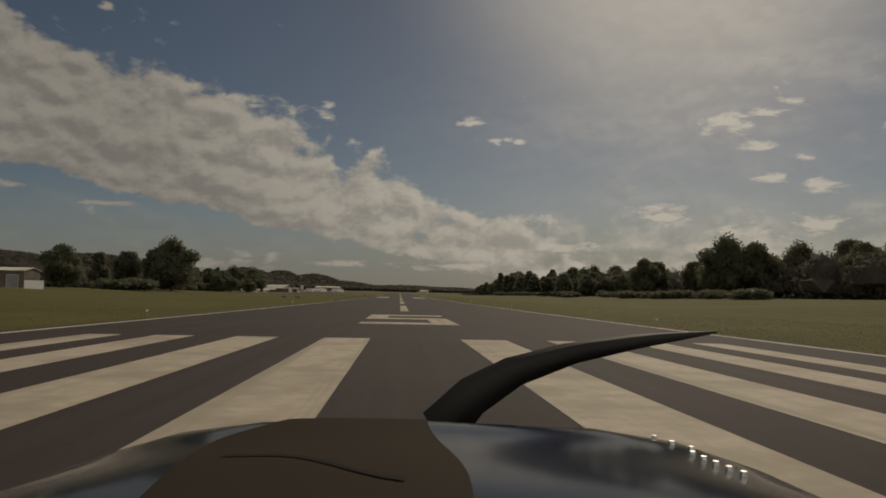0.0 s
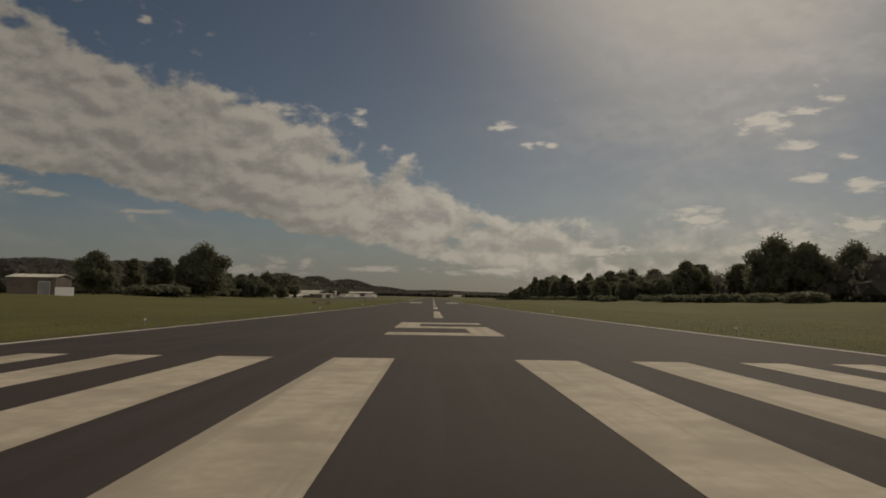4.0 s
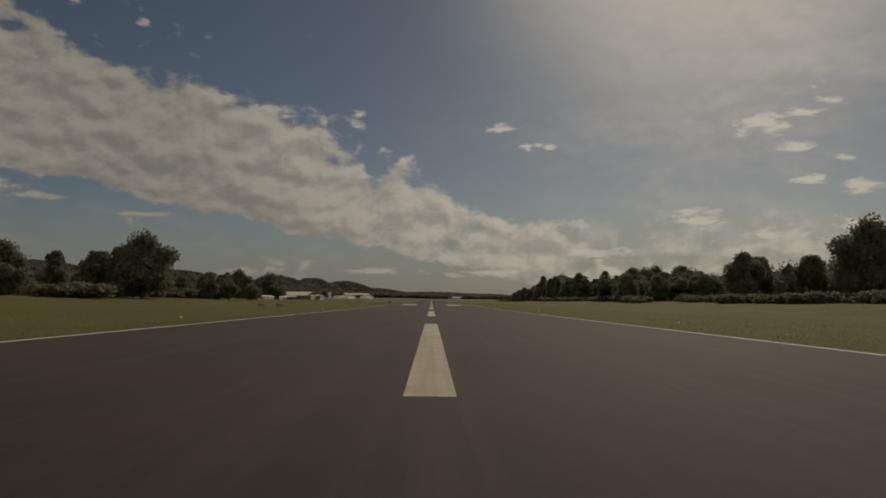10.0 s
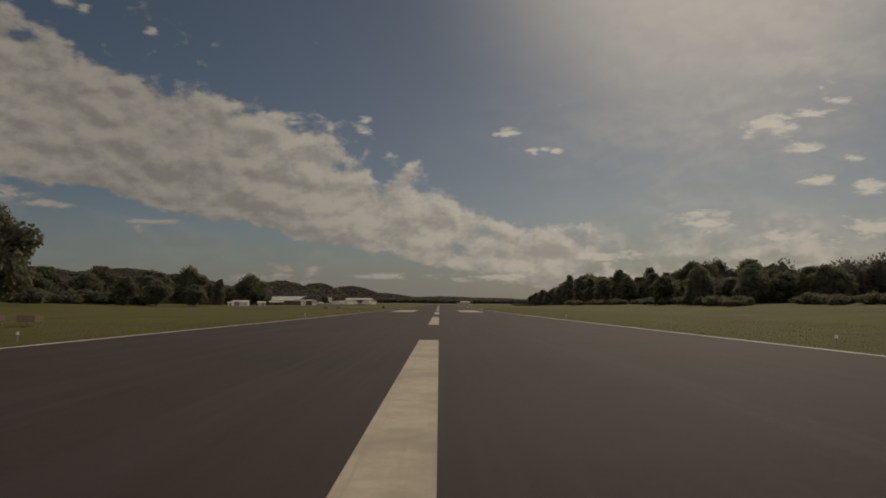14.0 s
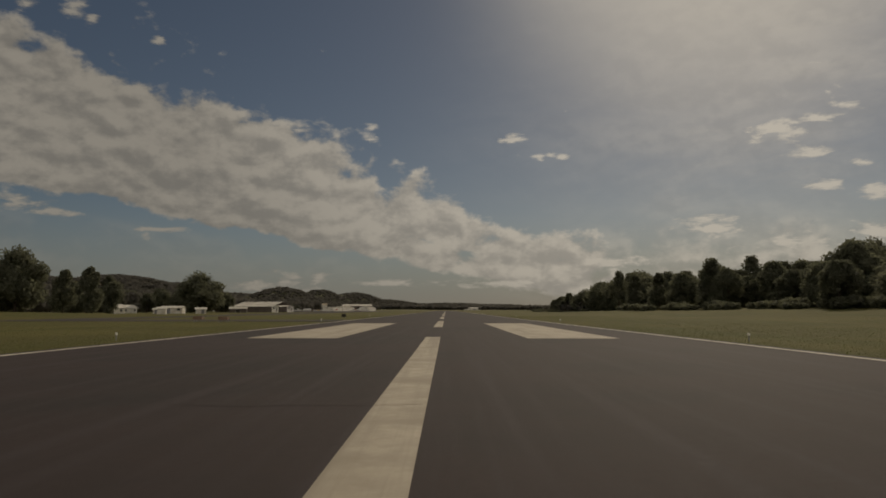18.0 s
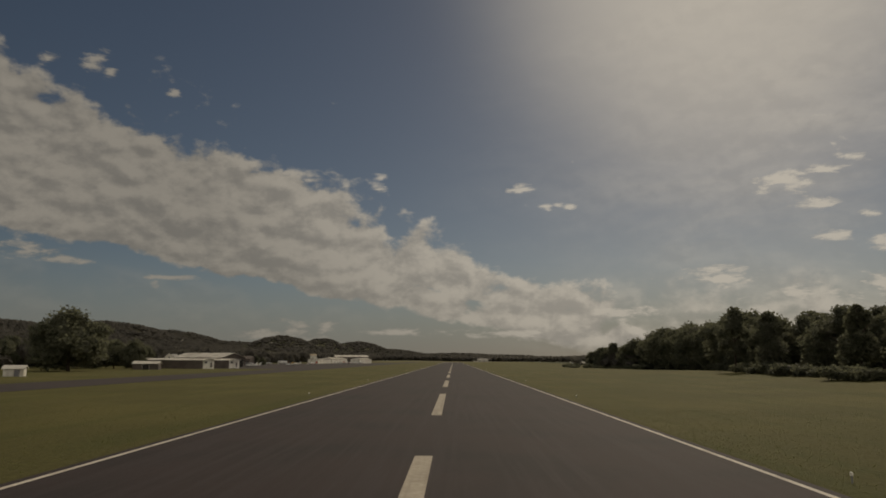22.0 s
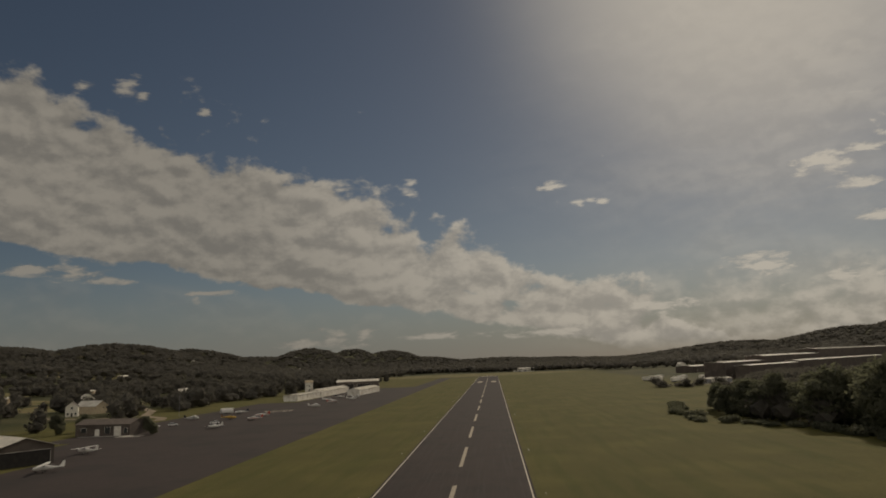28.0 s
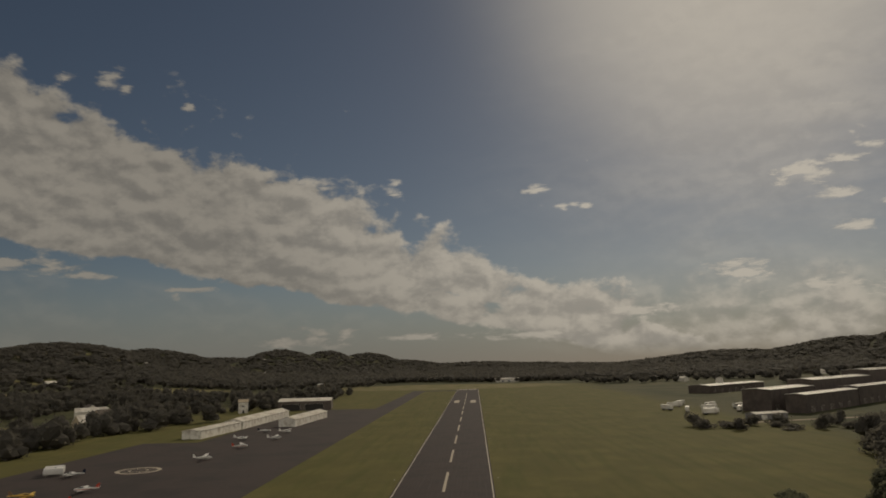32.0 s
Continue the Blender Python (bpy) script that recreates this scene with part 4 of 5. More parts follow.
gable_building("t_hangar", "long white metal hangar row with a pale green-grey roof", (-142.0, 1168), 89, 100, 12, 4.6, 6.6, M_METAL_W, M_ROOF_P, [("s", -44 + 11 * i, 9.8, 3.8) for i in range(9)], [], "hangar rows", M_METAL_W)
gable_building("t_hangar", "white metal hangar row with a pale roof beside the apron", (-109.5, 1166), 87, 76, 11, 4.4, 6.2, M_METAL_W, M_ROOF_P, [("s", -33 + 11 * i, 9.8, 3.6) for i in range(7)], [], "hangar rows", M_METAL_W)
gable_building("large_hangar", "wide grey-brown hangar with a long bright roof beyond the apron", (-142, 1300), 8, 46, 26, 8.0, 10.2, M_HBROWN, M_ROOF_P, [("s", -12, 16, 5.6), ("s", 8, 16, 5.6)], [], "", M_DARK)
gable_building("metal_shed", "dull brown-grey metal-clad shed with a pale sheet roof in the grass", (-108.5, 166), 0, 13, 8, 4.6, 5.4, M_HBROWN, M_ROOF_P, [("s", 3.5, 3.0, 3.4)], [], "", M_METAL_G, category="shed")
gable_building("barn", "long white shed with a pale metal roof beside the trees", (-121, 522), 8, 9, 6, 2.4, 3.2, M_METAL_W, M_ROOF_P, [("s", -2, 3, 2.6)], [("s", 3, 1.2, 0.9, 1.4)], "farm buildings", M_METAL_G, category="shed")
gable_building("farmhouse", "small white gabled farmhouse with a pale roof among trees", (-156, 554), 70, 6, 4.2, 2.5, 3.9, M_WALL, M_ROOF_P, [("w", 0.6, 1.0, 2.0)], [("w", -1.1, 0.8, 1.0, 0.9), ("s", 1.5, 0.9, 1.0, 0.9)], "farm buildings", M_DARK, category="house", ribs=False)
gable_building("small_shed", "little white storage shed in the grass", (-104, 470), 15, 3.0, 2.4, 2.1, 2.6, M_METAL_W, M_ROOF_P, [("s", 0, 1.2, 1.8)], [], "farm buildings", M_METAL_W, category="shed", ribs=False)
gable_building("small_shed", "little white garden shed at the edge of the field", (-107.5, 519), 20, 4.4, 3.0, 1.9, 2.6, M_METAL_W, M_ROOF_P, [("s", 0.8, 1.2, 1.7)], [], "farm buildings", M_METAL_G, category="shed", ribs=False)
gable_building("small_shed", "tiny white shed beside the long white shed", (-124.5, 513), 5, 2.6, 2.4, 1.8, 2.3, M_METAL_W, M_ROOF_P, [("s", 0, 1.0, 1.7)], [], "farm buildings", M_METAL_G, category="shed", ribs=False)
gable_building("low_shed", "low brown shed with a pale sheet roof before the trees", (-126, 632), 10, 10, 5, 2.4, 3.3, M_HBROWN, M_ROOF_P, [("s", 0, 2.6, 2.1)], [], "farm buildings", M_DARK, category="shed")
gable_building("cottage", "small white cottage with a pale roof by the trees", (-143, 514), 62, 6, 4.5, 2.5, 3.9, M_WALL, M_ROOF_P, [("w", 0, 1.0, 2.0)], [("s", 1.2, 0.9, 1.0, 0.9)], "farm buildings", M_DARK, category="house", ribs=False)
gable_building("house", "tall cream gabled house with a dark roof beside a lane", (-262, 973), 118, 7, 7.2, 6.2, 9.2, M_WALL, M_ROOF_D, [("w", 0, 1.1, 2.1)], [("w", -2.2, 1.0, 1.4, 1.0), ("w", 2.2, 1.0, 1.4, 1.0), ("w", 0, 1.0, 1.4, 4.6), ("s", 2, 1.0, 1.4, 1.2), ("s", -2, 1.0, 1.4, 1.2)], "", M_DARK, category="house", ribs=False)
gable_building("terminal", "dark-clad airfield office with pale window bays and a low dark roof", (-154, 833), -8, 26, 11, 4.6, 6.4, M_BROWN, M_ROOF_D, [("s", -2.5, 2.0, 2.6), ("s", 7.2, 3.2, 3.8)], [("s", -9, 2.6, 1.8, 1.4), ("s", 2.4, 2.6, 2.6, 0.9), ("s", 11, 1.6, 1.8, 1.2)], "", M_METAL_W, category="building", ribs=False)
thing("office_walk", "pale concrete walk in front of the dark office", "pavement", kind="structure", data=Shape().box(-163, -140, 823.0, 825.6, -0.2, 0.12).box(-144, -134, 818, 822.99, -0.2, 0.12).make("office_walk", M_CONCRETE))
gable_building("white_tower", "narrow tall white building with tan roof behind the hangars", (-190, 1272), 20, 8, 6, 9.5, 11.5, M_METAL_W, M_TAN, [("s", 0, 1.4, 2.4)], [("s", 0, 1.6, 1.4, 5.0)], "", M_DARK, category="building", ribs=False)
# warehouses beyond the trees
WD = Vector((math.cos(radians(43)), math.sin(radians(43))))
for x, y, l, w, e, r in ((227, 1148, 94, 13.5, 12.0, 12.6), (297, 1213, 213, 13.5, 13.0, 13.8), (212, 1166, 74, 20, 14.8, 15.6), (267, 1217, 119, 20, 19.0, 20), (355, 1300, 213, 22, 22.0, 23), (258, 1420, 125, 25, 8, 9)):
    gable_building("warehouse", "long low warehouse with a white metal roof and dark side walls", (x + WD.x * l / 2 - WD.y * w / 2, y + WD.y * l / 2 + WD.x * w / 2), 43, l, w, e, r, M_BROWN, M_METAL_W, [("s", -l / 2 + 10 + 16 * i, 4.2, 4.0) for i in range(int((l - 10) / 16))], [], "warehouses", M_HBROWN, category="warehouse")
gable_building("store_shed", "low long shed with a pale metal roof near the warehouses", (188, 1118), 21, 24, 9, 3.4, 4.2, M_METAL_G, M_ROOF_P, [("s", -6, 4, 2.8), ("s", 5, 4, 2.8)], [], "", M_METAL_W, category="shed")


def trailer(x, y, turn):
    a = thing("truck_trailer", "white box trailer parked in the warehouse yard", "trailer", "parked trailers", at=(x, y, ground_z(x, y)), turn=turn)
    part("box", Shape().box(-6, 6, -1.25, 1.25, 1.1, 3.9).make("box", M_METAL_W), a)
    part("underframe", Shape().box(-5.8, 5.8, -0.5, 0.5, 0.8, 1.1).make("underframe", M_BLACK), a)
    for sx in (-4.6, -3.4):
        for sy in (-1, 1):
            part("wheel", Shape().tube((sx, sy * 0.85, 0.5), (sx, sy * 1.2, 0.5), 0.5, 0.5, 12).make("wheel", M_RUBBER), a)
    part("landing_leg", Shape().box(3.8, 4.0, -0.9, 0.9, 0.0, 0.8).make("landing_leg", M_METAL_G), a)


for x, y, tn in ((168, 1158, 20), (172, 1170, 30), (160, 1182, 75), (180, 1196, 20), (152, 1204, 110), (190, 1222, 40), (166, 1232, 15), (196, 1180, 60), (206, 1206, 25), (176, 1252, 50)):
    trailer(x, y, tn)
# scattered houses on the slopes and in the valley
rh = random.Random(31)
for x, y in HOMES[1:]:
    w = rh.uniform(7, 11)
    pale = rh.random() < 0.6
    gable_building("house", "small pale house among the trees in the valley" if pale else "small tan house among the trees in the valley", (x, y), rh.uniform(0, 180), w * rh.uniform(1.3, 2.2), w, rh.uniform(3.5, 6.5), rh.uniform(6.8, 9.0), M_WALL if pale else M_TAN,
                   M_ROOF_P if rh.random() < 0.5 else M_ROOF_D, [("s", 0, 1.1, 2.1)], [("s", -2.5, 1.1, 1.3, 1.0), ("s", 2.5, 1.1, 1.3, 1.0)], "houses in the valley", M_DARK, category="house", ribs=False)

gable_building("long_shed", "long white shed with a pale roof beyond the runway end", (72, 2000), 0, 44, 14, 6.0, 8.0, M_METAL_W, M_ROOF_P, [("s", -8, 4, 3.2), ("s", 4, 4, 3.2)], [], "", M_METAL_G, category="shed")

# ---- lanes and car park ----
def dense(pts, k=6):
    return [(a + (c - a) * i / k, b + (d - b) * i / k) for (a, b), (c, d) in zip(pts, pts[1:]) for i in range(k)] + [pts[-1]]


for pts, lab, wd in ((LANE_UP, "pale gravel lane climbing from the apron into the woods", 5.5), (LANE_ALONG, "pale gravel lane running past the cream house", 4.5), ([(-176, 884), (-177, 900), (-174, 921)], "narrow gravel path beside the parked cars", 2.5)):
    ln = thing("lane", lab, "road", kind="structure", data=curve_strip("lane", dense(pts), wd, 0.0, M_DIRT))
    for vv in ln.data.vertices:
        vv.co.z = ground_z(vv.co.x, vv.co.y) + 0.12
road = [(150, 1084), (178, 1098), (206, 1106), (238, 1114), (290, 1134), (340, 1170)]
thing("service_road", "pale gravel service road below the warehouse wall", "road", kind="structure", data=curve_strip("service_road", road, 5.0, 0.12, M_DIRT))
for x, y in ((-150.0, 947.0), (-147.4, 942.0)):
    tk = thing("fuel_tank", "white horizontal fuel tank on concrete saddles at the apron edge", "tank", "fuel tanks", at=(x, y, 0.02), turn=28)
    part("shell", Shape().loft([ring_pts(px, 1.3 * k, 1.25 * k, 1.75, 20, 5.0) for px, k in ((-3.3, 0.8), (-3.25, 0.96), (-3.1, 1.0), (3.1, 1.0), (3.25, 0.96), (3.3, 0.8))]).make("shell", M_PLANE, True), tk)
    for px in (-2.4, 2.4):
        part("saddle", Shape().box(px - 0.25, px + 0.25, -1.1, 1.1, 0, 0.75).make("saddle", M_CONCRETE), tk)
    part("hatch", Shape().tube((0.6, 0, 2.95), (0.6, 0, 3.2), 0.35, 0.35, 12).make("hatch", M_METAL_G), tk)
rose = thing("compass_rose", "worn white painted circle on the apron asphalt", "marking", kind="structure")
for r0, wd in ((7.6, 1.6), (3.4, 0.6)):
    pts = [(-120.0 + r0 * math.cos(2 * math.pi * k / 48), 952.0 + r0 * math.sin(2 * math.pi * k / 48)) for k in range(49)]
    part("ring", curve_strip("ring", pts, wd, 0.028, M_PAINT), rose)
for k in range(12):
    a0 = math.pi * k / 6
    part("tick", curve_strip("tick", [(-120.0 + q * math.cos(a0), 952.0 + q * math.sin(a0)) for q in (4.2, 6.6)], 0.35, 0.028, M_PAINT), rose)


# ---- aircraft and cars on the apron ----
def light_aircraft(label, high=True, trim=None, at=(0, 0), turn=0.0, paint=None):
    """Nose along +x."""
    paint = paint or M_PLANE
    a = thing("light_aircraft", label, "aircraft", "parked aircraft", at=(at[0], at[1], ground_z(*at) + 0.02), turn=turn)
    body = [ring_pts(2.15, 0.22, 0.22, 1.05), ring_pts(2.0, 0.42, 0.36, 1.05), ring_pts(0.9, 0.52, 0.48, 1.05), ring_pts(0.3, 0.56, 0.7, 1.25), ring_pts(-0.9, 0.55, 0.72, 1.27), ring_pts(-1.8, 0.42, 0.5, 1.2), ring_pts(-3.4, 0.2, 0.26, 1.22), ring_pts(-5.2, 0.06, 0.12, 1.3)]
    part("fuselage", Shape().loft(body).make("fuselage", paint, True), a)
    part("windscreen", Shape().loft([ring_pts(0.66, 0.49, 0.25, 1.5, 8), ring_pts(0.2, 0.575, 0.32, 1.62, 8), ring_pts(-0.8, 0.565, 0.30, 1.60, 8)]).make("windscreen", M_GLASS, True), a)
    zw = 1.98 if high else 0.72
    for s in (-1, 1):
        v = []
        for yy, c, d in ((0.4, 1.55, 0.10), (2.6, 1.5, 0.09), (5.4, 1.05, 0.05)):
            dz = (0.0 if high else 0.09 * yy) + 0.02 * yy
            x0 = 0.45 - (1.55 - c) * 0.4
            v.append([(x0, s * yy, zw + dz), (x0 - 0.3 * c, s * yy, zw + dz + d), (x0 - c, s * yy, zw + dz), (x0 - 0.3 * c, s * yy, zw + dz - d * 0.5)])
        part("wing", Shape().loft(v).make("wing", paint), a)
        v = [[(-4.3, s * 0.1, 1.4), (-4.6, s * 0.1, 1.45), (-5.2, s * 0.1, 1.4), (-4.6, s * 0.1, 1.36)], [(-4.55, s * 1.7, 1.42), (-4.75, s * 1.7, 1.45), (-5.15, s * 1.7, 1.42), (-4.75, s * 1.7, 1.40)]]
        part("tailplane", Shape().loft(v).make("tailplane", paint), a)
        if high:
            part("wing_strut", Shape().tube((0.2, s * 0.5, 0.75), (0.1, s * 2.6, 2.0), 0.035, 0.035, 6).make("wing_strut", paint), a)
        w = part("wheel", Shape().tube((-0.5, s * 1.05, 0.2), (-0.5, s * 1.2, 0.2), 0.2, 0.2, 12).make("wheel", M_RUBBER), a)
        part("gear_leg", Shape().tube((-0.45, s * 0.35, 0.75), (-0.5, s * 1.1, 0.22), 0.04, 0.03, 6).make("gear_leg", paint), a)
    v = [[(-4.0, -0.04, 1.4), (-4.0, 0.04, 1.4), (-5.35, 0.03, 1.35), (-5.35, -0.03, 1.35)], [(-4.9, -0.03, 2.75), (-4.9, 0.03, 2.75), (-5.5, 0.02, 2.75), (-5.5, -0.02, 2.75)]]
    part("fin", Shape().loft(v).make("fin", trim or paint), a)
    if trim:
        for s in (-1, 1):
            part("side_stripe", Shape().box(-3.2, 1.6, min(s * 0.53, s * 0.575), max(s * 0.53, s * 0.575), 1.02, 1.16).make("side_stripe", trim), a)
    part("nose_wheel", Shape().tube((1.5, -0.07, 0.17), (1.5, 0.07, 0.17), 0.17, 0.17, 12).tube((1.5, 0, 0.17), (1.45, 0, 0.8), 0.03, 0.04, 6).make("nose_wheel", M_RUBBER), a)
    part("spinner", Shape().loft([ring_pts(2.15, 0.17, 0.17, 1.05, 10, 2), ring_pts(2.35, 0.1, 0.1, 1.05, 10, 2), ring_pts(2.45, 0.02, 0.02, 1.05, 10, 2)]).make("spinner", M_CHROME, True), a)
    part("propeller", Shape().loft([[(2.22, 0.9 * k, 1.05 + 0.3 * k), (2.26, 0.9 * k, 1.13 + 0.3 * k), (2.28, 0.9 * k, 1.05 + 0.3 * k), (2.24, 0.9 * k, 0.97 + 0.3 * k)] for k in (-1, -0.5, 0, 0.5, 1)]).make("propeller", M_BLACK), a)
    return a


HW = "white high-wing light aircraft tied down on the apron"
LW = "white low-wing light aircraft parked on the apron"
for lab, hi, tr, x, y, tn in ((HW, True, None, -111, 727, 200), (HW, True, None, -124, 766, 170), (HW, True, M_NAVY, -149, 902, 10), (LW, False, None, -115, 845, 165), ("yellow low-wing light aircraft on the apron", False, M_ORANGE, -127, 897, 10),
                              (LW, False, M_NAVY, -139, 938, 200), (LW, False, M_RED, -112, 885, 190), (HW, True, None, -104, 978, 15), (HW, True, M_RED, -102, 1018, 30), (LW, False, None, -115, 1055, 350),
                              (HW, True, None, -96, 1054, 10), (LW, False, M_NAVY, -114, 1094, 15), (HW, True, None, -100, 1088, 350), (LW, False, M_RED, -116, 907, 195)):
    light_aircraft(lab, hi, tr, (x, y), tn, M_TRAINER if lab.startswith("yellow") else None)


def car(label, paint, at, turn):
    c = thing("car", label, "car", "parked cars", at=(at[0], at[1], ground_z(*at) + 0.02), turn=turn)
    part("body", Shape().loft([[(x, -w, z0), (x, w, z0), (x, w * 0.98, z1), (x, -w * 0.98, z1)] for x, w, z0, z1 in ((-2.2, 0.78, 0.4, 0.85), (-2.0, 0.88, 0.28, 0.95), (1.2, 0.9, 0.26, 0.95), (2.0, 0.86, 0.28, 0.8), (2.25, 0.7, 0.38, 0.68))]).make("body", paint), c)
    part("cabin", Shape().loft([[(x, -w, 0.94), (x, w, 0.94), (x + d, w * 0.82, z), (x + d, -w * 0.82, z)] for x, w, d, z in ((-1.95, 0.8, 0.35, 1.42), (-0.9, 0.84, 0.1, 1.48), (0.2, 0.84, -0.1, 1.46), (1.15, 0.8, -0.7, 1.36))]).make("cabin", M_GLASS), c)
    part("roof", Shape().box(-1.5, 0.25, -0.66, 0.66, 1.47, 1.52).make("roof", paint), c)
    for sx in (-1.35, 1.35):
        for sy in (-1, 1):
            w = part("wheel", Shape().tube((sx, sy * 0.72, 0.32), (sx, sy * 0.92, 0.32), 0.32, 0.32, 14).make("wheel", M_RUBBER), c)
            part("rim", Shape().tube((sx, sy * 0.9, 0.32), (sx, sy * 0.935, 0.32), 0.2, 0.18, 10).make("rim", M_CHROME), w)
    for sy in (-0.6, 0.6):
        part("headlight", Shape().box(2.14, 2.22, sy - 0.16, sy + 0.16, 0.6, 0.7).make("headlight", M_CHROME), c)
    return c


for lab, pt, x, y, tn in (("white car parked on gravel", M_CAR_W, -168, 878, 20), ("silver car parked on gravel", M_CAR_S, -159, 870, 15), ("white car parked beside others", M_CAR_W, -150, 862, 10), ("white pickup-sized car near the office", M_CAR_W, -144, 868, 20), ("dark car parked beside others", M_CAR_D, -163, 866, 15),
                          ("white van standing on the apron", M_CAR_W, -125.5, 872, 200)):
    car(lab, pt, (x, y), tn)

# ---- airfield furniture ----
def vasi(x, y):
    v = thing("approach_light_box", "faded orange-brown approach slope light box on short legs in the grass", "light box", "approach light boxes", at=(x, y, ground_z(x, y)))
    part("housing", Shape().box(-0.6, 0.6, -0.5, 0.6, 0.34, 0.74).make("housing", M_ORANGE), v)
    part("hood", Shape().box(-0.63, 0.63, -0.56, -0.5, 0.32, 0.78).make("hood", M_ORANGE), v)
    part("back_panel", Shape().box(-0.56, 0.56, 0.6, 0.63, 0.38, 0.7).make("back_panel", M_ORANGE), v)
    for sx in (-0.5, 0.5):
        for sy in (-0.4, 0.5):
            part("leg", Shape().tube((sx, sy, -0.2), (sx, sy, 0.46), 0.04, 0.04, 6).make("leg", M_METAL_G), v)


for x, y in ((-32.2, 160.8), (-28.2, 158.9), (-34.8, 319.8), (-30.3, 317.2)):
    vasi(x, y)
sg = thing("taxiway_sign", "dark-backed low taxiway sign standing in the grass", "sign", at=(-20.6, 363.6, 0))
part("panel", Shape().box(-0.45, 0.45, -0.1, 0.1, 0.22, 0.85).make("panel", M_BLACK), sg)
for sx in (-0.34, 0.34):
    part("leg", Shape().tube((sx, 0, -0.2), (sx, 0, 0.26), 0.04, 0.04, 6).make("leg", M_METAL_G), sg)
bd = thing("white_board", "large plain white board on posts in front of the brown-grey shed", "board", at=(-93.0, 150, ground_z(-93.0, 150)))
part("panel", Shape().box(-2.35, 2.35, -0.06, 0.06, -0.1, 2.1).make("panel", M_BOARD), bd)
for sx in (-2.0, 2.0):
    part("post", Shape().box(sx - 0.08, sx + 0.08, 0.061, 0.2, -0.4, 2.15).make("post", M_METAL_G), bd)
ps = thing("light_pole", "tall slim pole with a small beacon at the apron edge", "pole", at=(-173.5, 936, 0))
part("pole", Shape().tube((0, 0, -0.3), (0, 0, 11.0), 0.12, 0.06, 8).make("pole", M_METAL_G), ps)
part("beacon", Shape().tube((0, 0, 11.0), (0, 0, 11.4), 0.2, 0.16, 8).make("beacon", M_METAL_G), ps)
ry = random.Random(5)
for k in range(29):
    for s in (-1, 1):
        y = -40 + 60 * k
        l = thing("runway_light", "small white runway edge light on a short stem", "light", "runway edge lights", at=(s * 17.2, y, level(y)))
        part("stem", Shape().tube((0, 0, -0.1), (0, 0, 0.3), 0.03, 0.03, 6).make("stem", M_METAL_G), l)
        part("lens", Shape().tube((0, 0, 0.3), (0, 0, 0.42), 0.07, 0.05, 8).make("lens", M_METAL_W), l)

# ---- the aircraft's own nose, standing where it lines up ----
NX, NY, NZ, NT = -0.61, -25.38, 1.60, 90 - 3.76
nose = thing("aircraft_nose", "glossy dark navy engine cowling with a two-blade propeller on the runway", "aircraft", at=(NX, NY, level(NY)), turn=NT)
nose.matrix_world = pose(NX, NY, level(NY) + 0.014, 0, 0.57, NT)


def cowl_ring(s, n=28):
    w = 0.66 - 0.16 * smooth01(0.95, 1.45, s)
    top = NZ - 0.150 - 0.03 * smooth01(0.5, 1.0, s) - 0.26 * smooth01(1.02, 1.5, s) ** 1.3
    bot = NZ - 0.86 + 0.12 * smooth01(1.0, 1.5, s)
    out = []
    for i in range(n):
        a = 2 * math.pi * i / n
        c, q = math.cos(a), math.sin(a)
        mid = (top + bot) / 2
        out.append((s, -w * math.copysign(abs(c) ** 0.62, c), mid + (top - bot) / 2 * math.copysign(abs(q) ** 0.72, q)))
    return out


part("cowling", Shape().loft([cowl_ring(0.30 + 0.04 * k) for k in range(31)]).make("cowling", M_NAVY, True), nose)
def cowl_top(s, l):
    ring = cowl_ring(s, 4)
    w, top, bot = abs(ring[0][1]), ring[1][2], ring[3][2]
    c = (abs(l) / w) ** (1 / 0.62)
    return (top + bot) / 2 + (top - bot) / 2 * math.sqrt(max(0, 1 - c * c)) ** 0.72


def cowl_patch(name, edges, lift, material):
    """A sheet on the cowling between two edges given along it."""
    v, f, m = [], [], 9
    for s, l0, l1 in edges:
        v += [(s, l0 + (l1 - l0) * k / (m - 1), cowl_top(s, l0 + (l1 - l0) * k / (m - 1)) + lift) for k in range(m)]
    for r in range(len(edges) - 1):
        f += [(r * m + k, r * m + k + 1, (r + 1) * m + k + 1, (r + 1) * m + k) for k in range(m - 1)]
    return mesh(name, v, f, material, True)


part("glare_panel", cowl_patch("glare_panel", [(0.34 + 0.04 * k, -0.045 + 0.05 * smooth01(0.6, 1.1, 0.34 + 0.04 * k), 0.20 + 0.07 * smooth01(0.4, 0.9, 0.34 + 0.04 * k) - 0.06 * smooth01(0.9, 1.1, 0.34 + 0.04 * k)) for k in range(19)], 0.003, M_GLARE), nose, "matt brown anti-glare panel")
sl = [(0.012 + 0.02 * k, 0.60 + 0.13 * smooth01(0, 0.16, 0.012 + 0.02 * k)) for k in range(11)]
part("vent_slot", mesh("vent_slot", [(q + e, l, cowl_top(q, l) + 0.005) for l, q in sl for e in (-0.005, 0.005)], [(2 * k, 2 * k + 1, 2 * k + 3, 2 * k + 2) for k in range(10)], M_TAR), nose)
part("firewall", Shape().box(0.24, 0.3, -0.6, 0.6, NZ - 0.84, NZ - 0.2).make("firewall", M_METAL_G), nose)
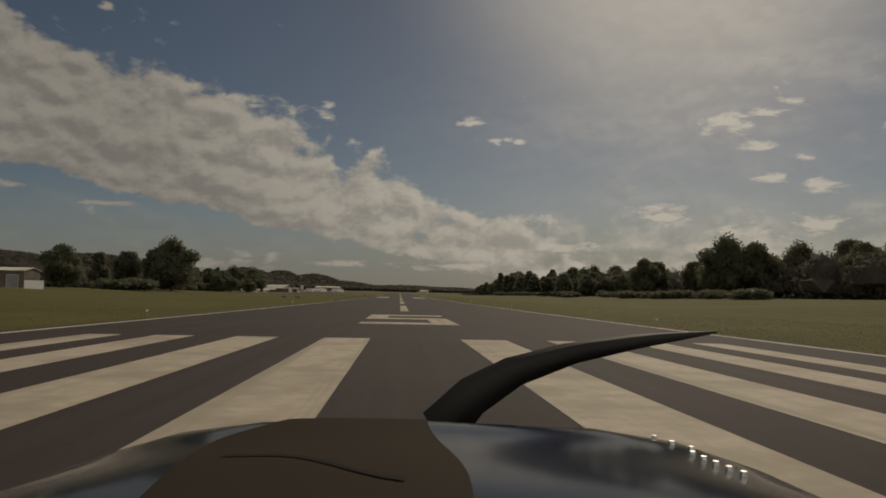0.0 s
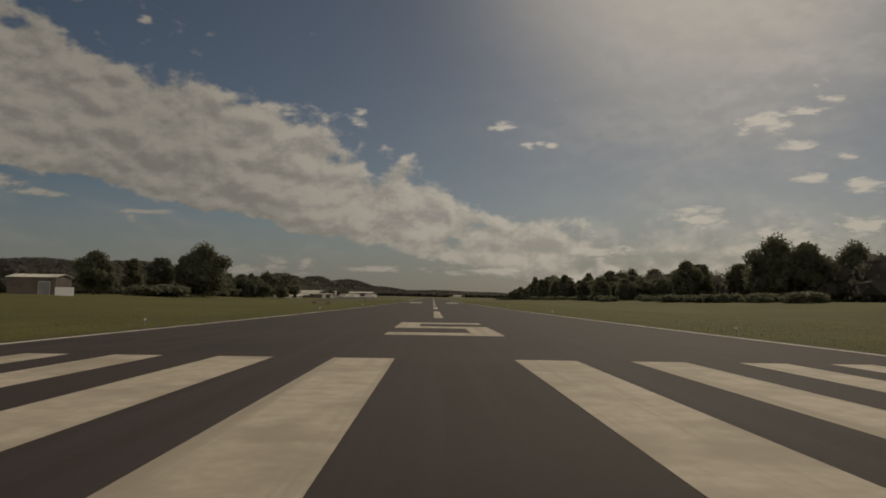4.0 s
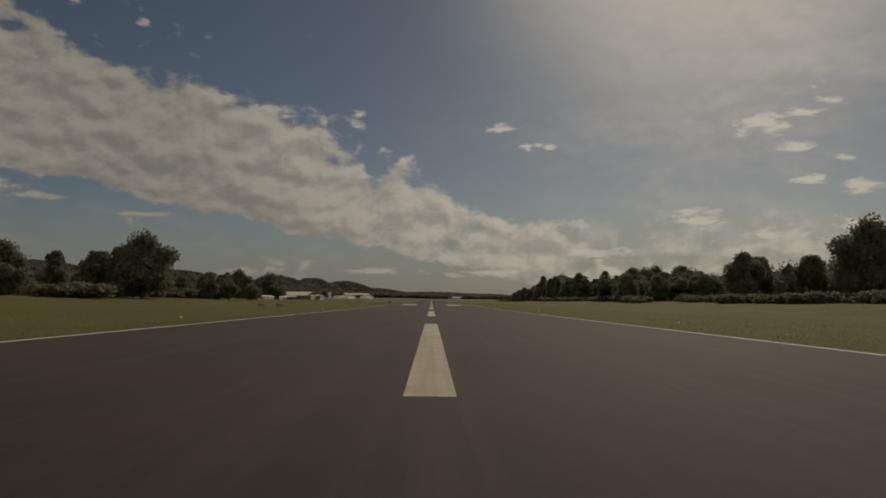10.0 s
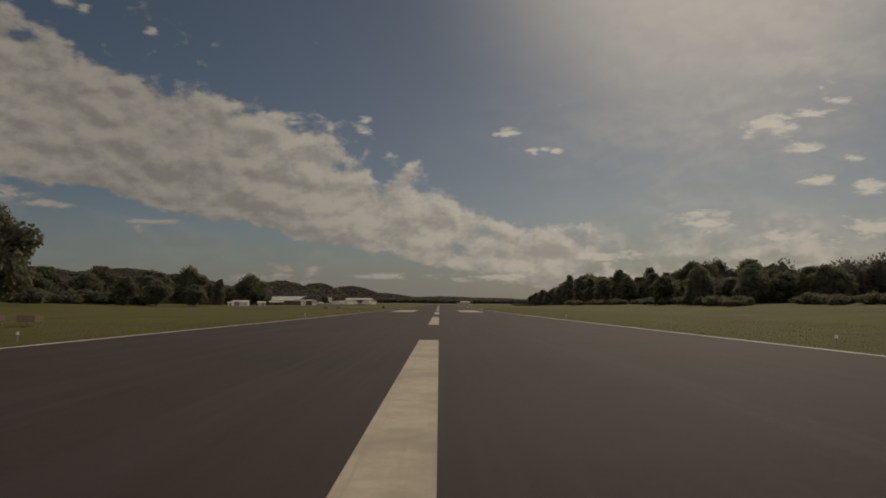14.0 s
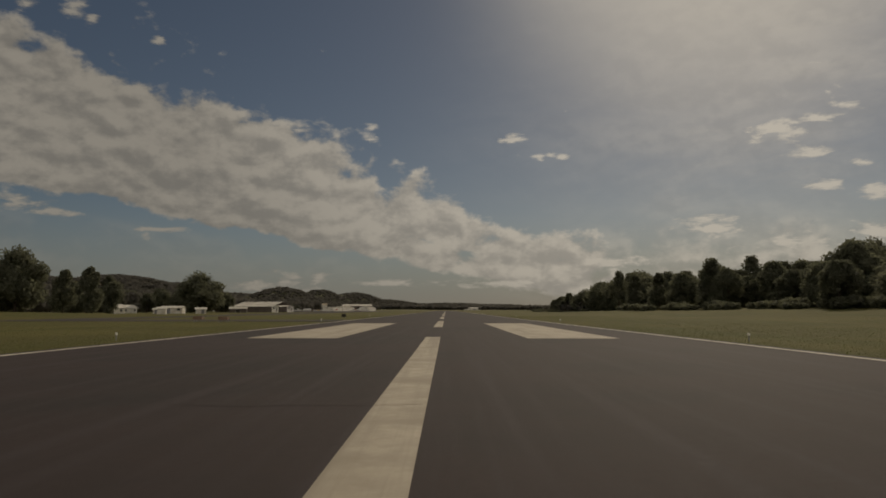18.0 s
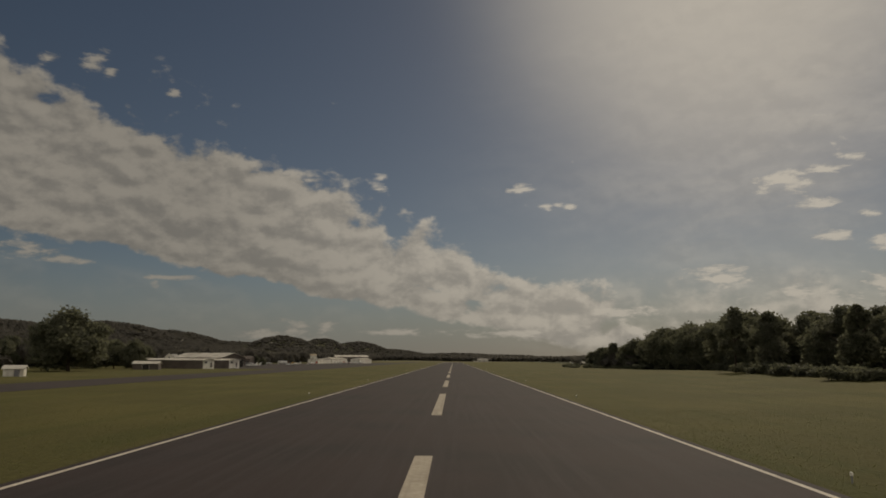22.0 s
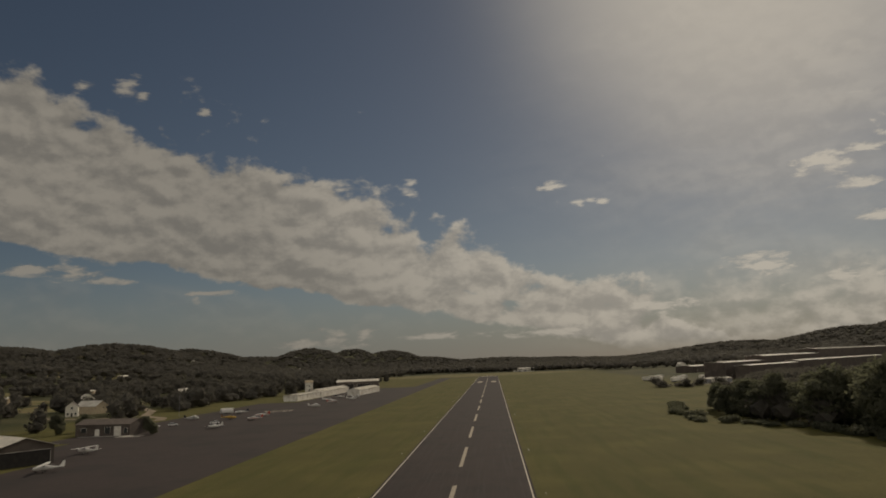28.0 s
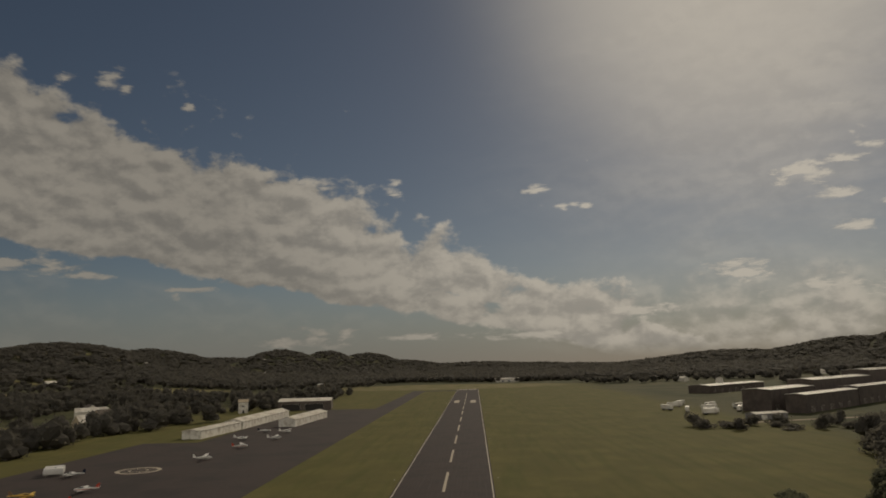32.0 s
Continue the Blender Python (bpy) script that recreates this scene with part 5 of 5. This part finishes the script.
for k in range(11):
    s, yy = 1.16 - 0.035 * k, -0.352 - 0.002 * k - (0.014 if k % 2 and k < 6 else 0.0)
    ring = sorted(cowl_ring(s, 96), key=lambda p: abs(p[1] - yy) + (9 if p[2] < NZ - 0.5 else 0))
    zz = ring[0][2]
    part("screw", Shape().tube((s, yy, zz - 0.006), (s, yy, zz + 0.003), 0.0055, 0.004, 8).make("screw", M_CHROME), nose)
part("spinner", Shape().loft([ring_pts(1.5, 0.17, 0.17, NZ - 0.5, 14, 2), ring_pts(1.62, 0.13, 0.13, NZ - 0.5, 14, 2), ring_pts(1.74, 0.03, 0.03, NZ - 0.5, 14, 2)]).make("spinner", M_NAVY, True), nose)
for sgn in (1, -1):
    rings = []
    for yy, zz, ch in ((-0.008, -0.30, 0.058), (-0.087, -0.212, 0.046), (-0.18, -0.155, 0.036), (-0.31, -0.111, 0.027), (-0.455, -0.082, 0.019), (-0.64, -0.056, 0.004)):
        yc, zc = (yy, NZ + zz) if sgn > 0 else (-yy, NZ - 1.0 - zz)
        n = Vector((0, 0.55 * sgn, 0.83 * sgn)) * ch
        rings.append([(1.55, yc - n.y, zc - n.z), (1.57, yc, zc), (1.55, yc + n.y, zc + n.z), (1.53, yc, zc)])
    part("propeller_blade", Shape().loft(rings).make("propeller_blade", M_BLACK, True), nose)
part("nose_leg", Shape().tube((0.95, 0, 0.2), (0.9, 0, NZ - 0.82), 0.045, 0.06, 8).make("nose_leg", M_CHROME), nose)
part("nose_wheel", Shape().tube((0.95, -0.08, 0.21), (0.95, 0.08, 0.21), 0.18, 0.18, 16).make("nose_wheel", M_RUBBER), nose)

# ---- grass along the runway ----
def grass(name, n, x0, x1, y0, y1, seed):
    rng = np.random.default_rng(seed)
    k = rng.uniform(0, 1, n) ** 1.6
    x = np.where(rng.uniform(0, 1, n) < 0.5, x0 + (x1 - x0) * k, -(x0 + (x1 - x0) * k))
    y = rng.uniform(y0, y1, n)
    a = rng.uniform(0, math.pi, n)
    h, w = rng.uniform(0.02, 0.065, n), rng.uniform(0.02, 0.06, n)
    dx, dy = np.cos(a) * w, np.sin(a) * w
    z = np.array([ground_z(p, q) for p, q in zip(x, y)])
    lx, ly = rng.uniform(-0.06, 0.06, n), rng.uniform(-0.06, 0.06, n)
    co = np.stack([np.stack([x - dx, y - dy, z - 0.02], 1), np.stack([x + dx, y + dy, z - 0.02], 1), np.stack([x + lx, y + ly, z + h], 1)], 1)
    thing(name, "short mown green grass tufts beside the runway", "grass", kind="stuff", data=quads(name, co, M_BLADES))


grass("grass", 90000, 15.5, 45, -30, 420, 12)
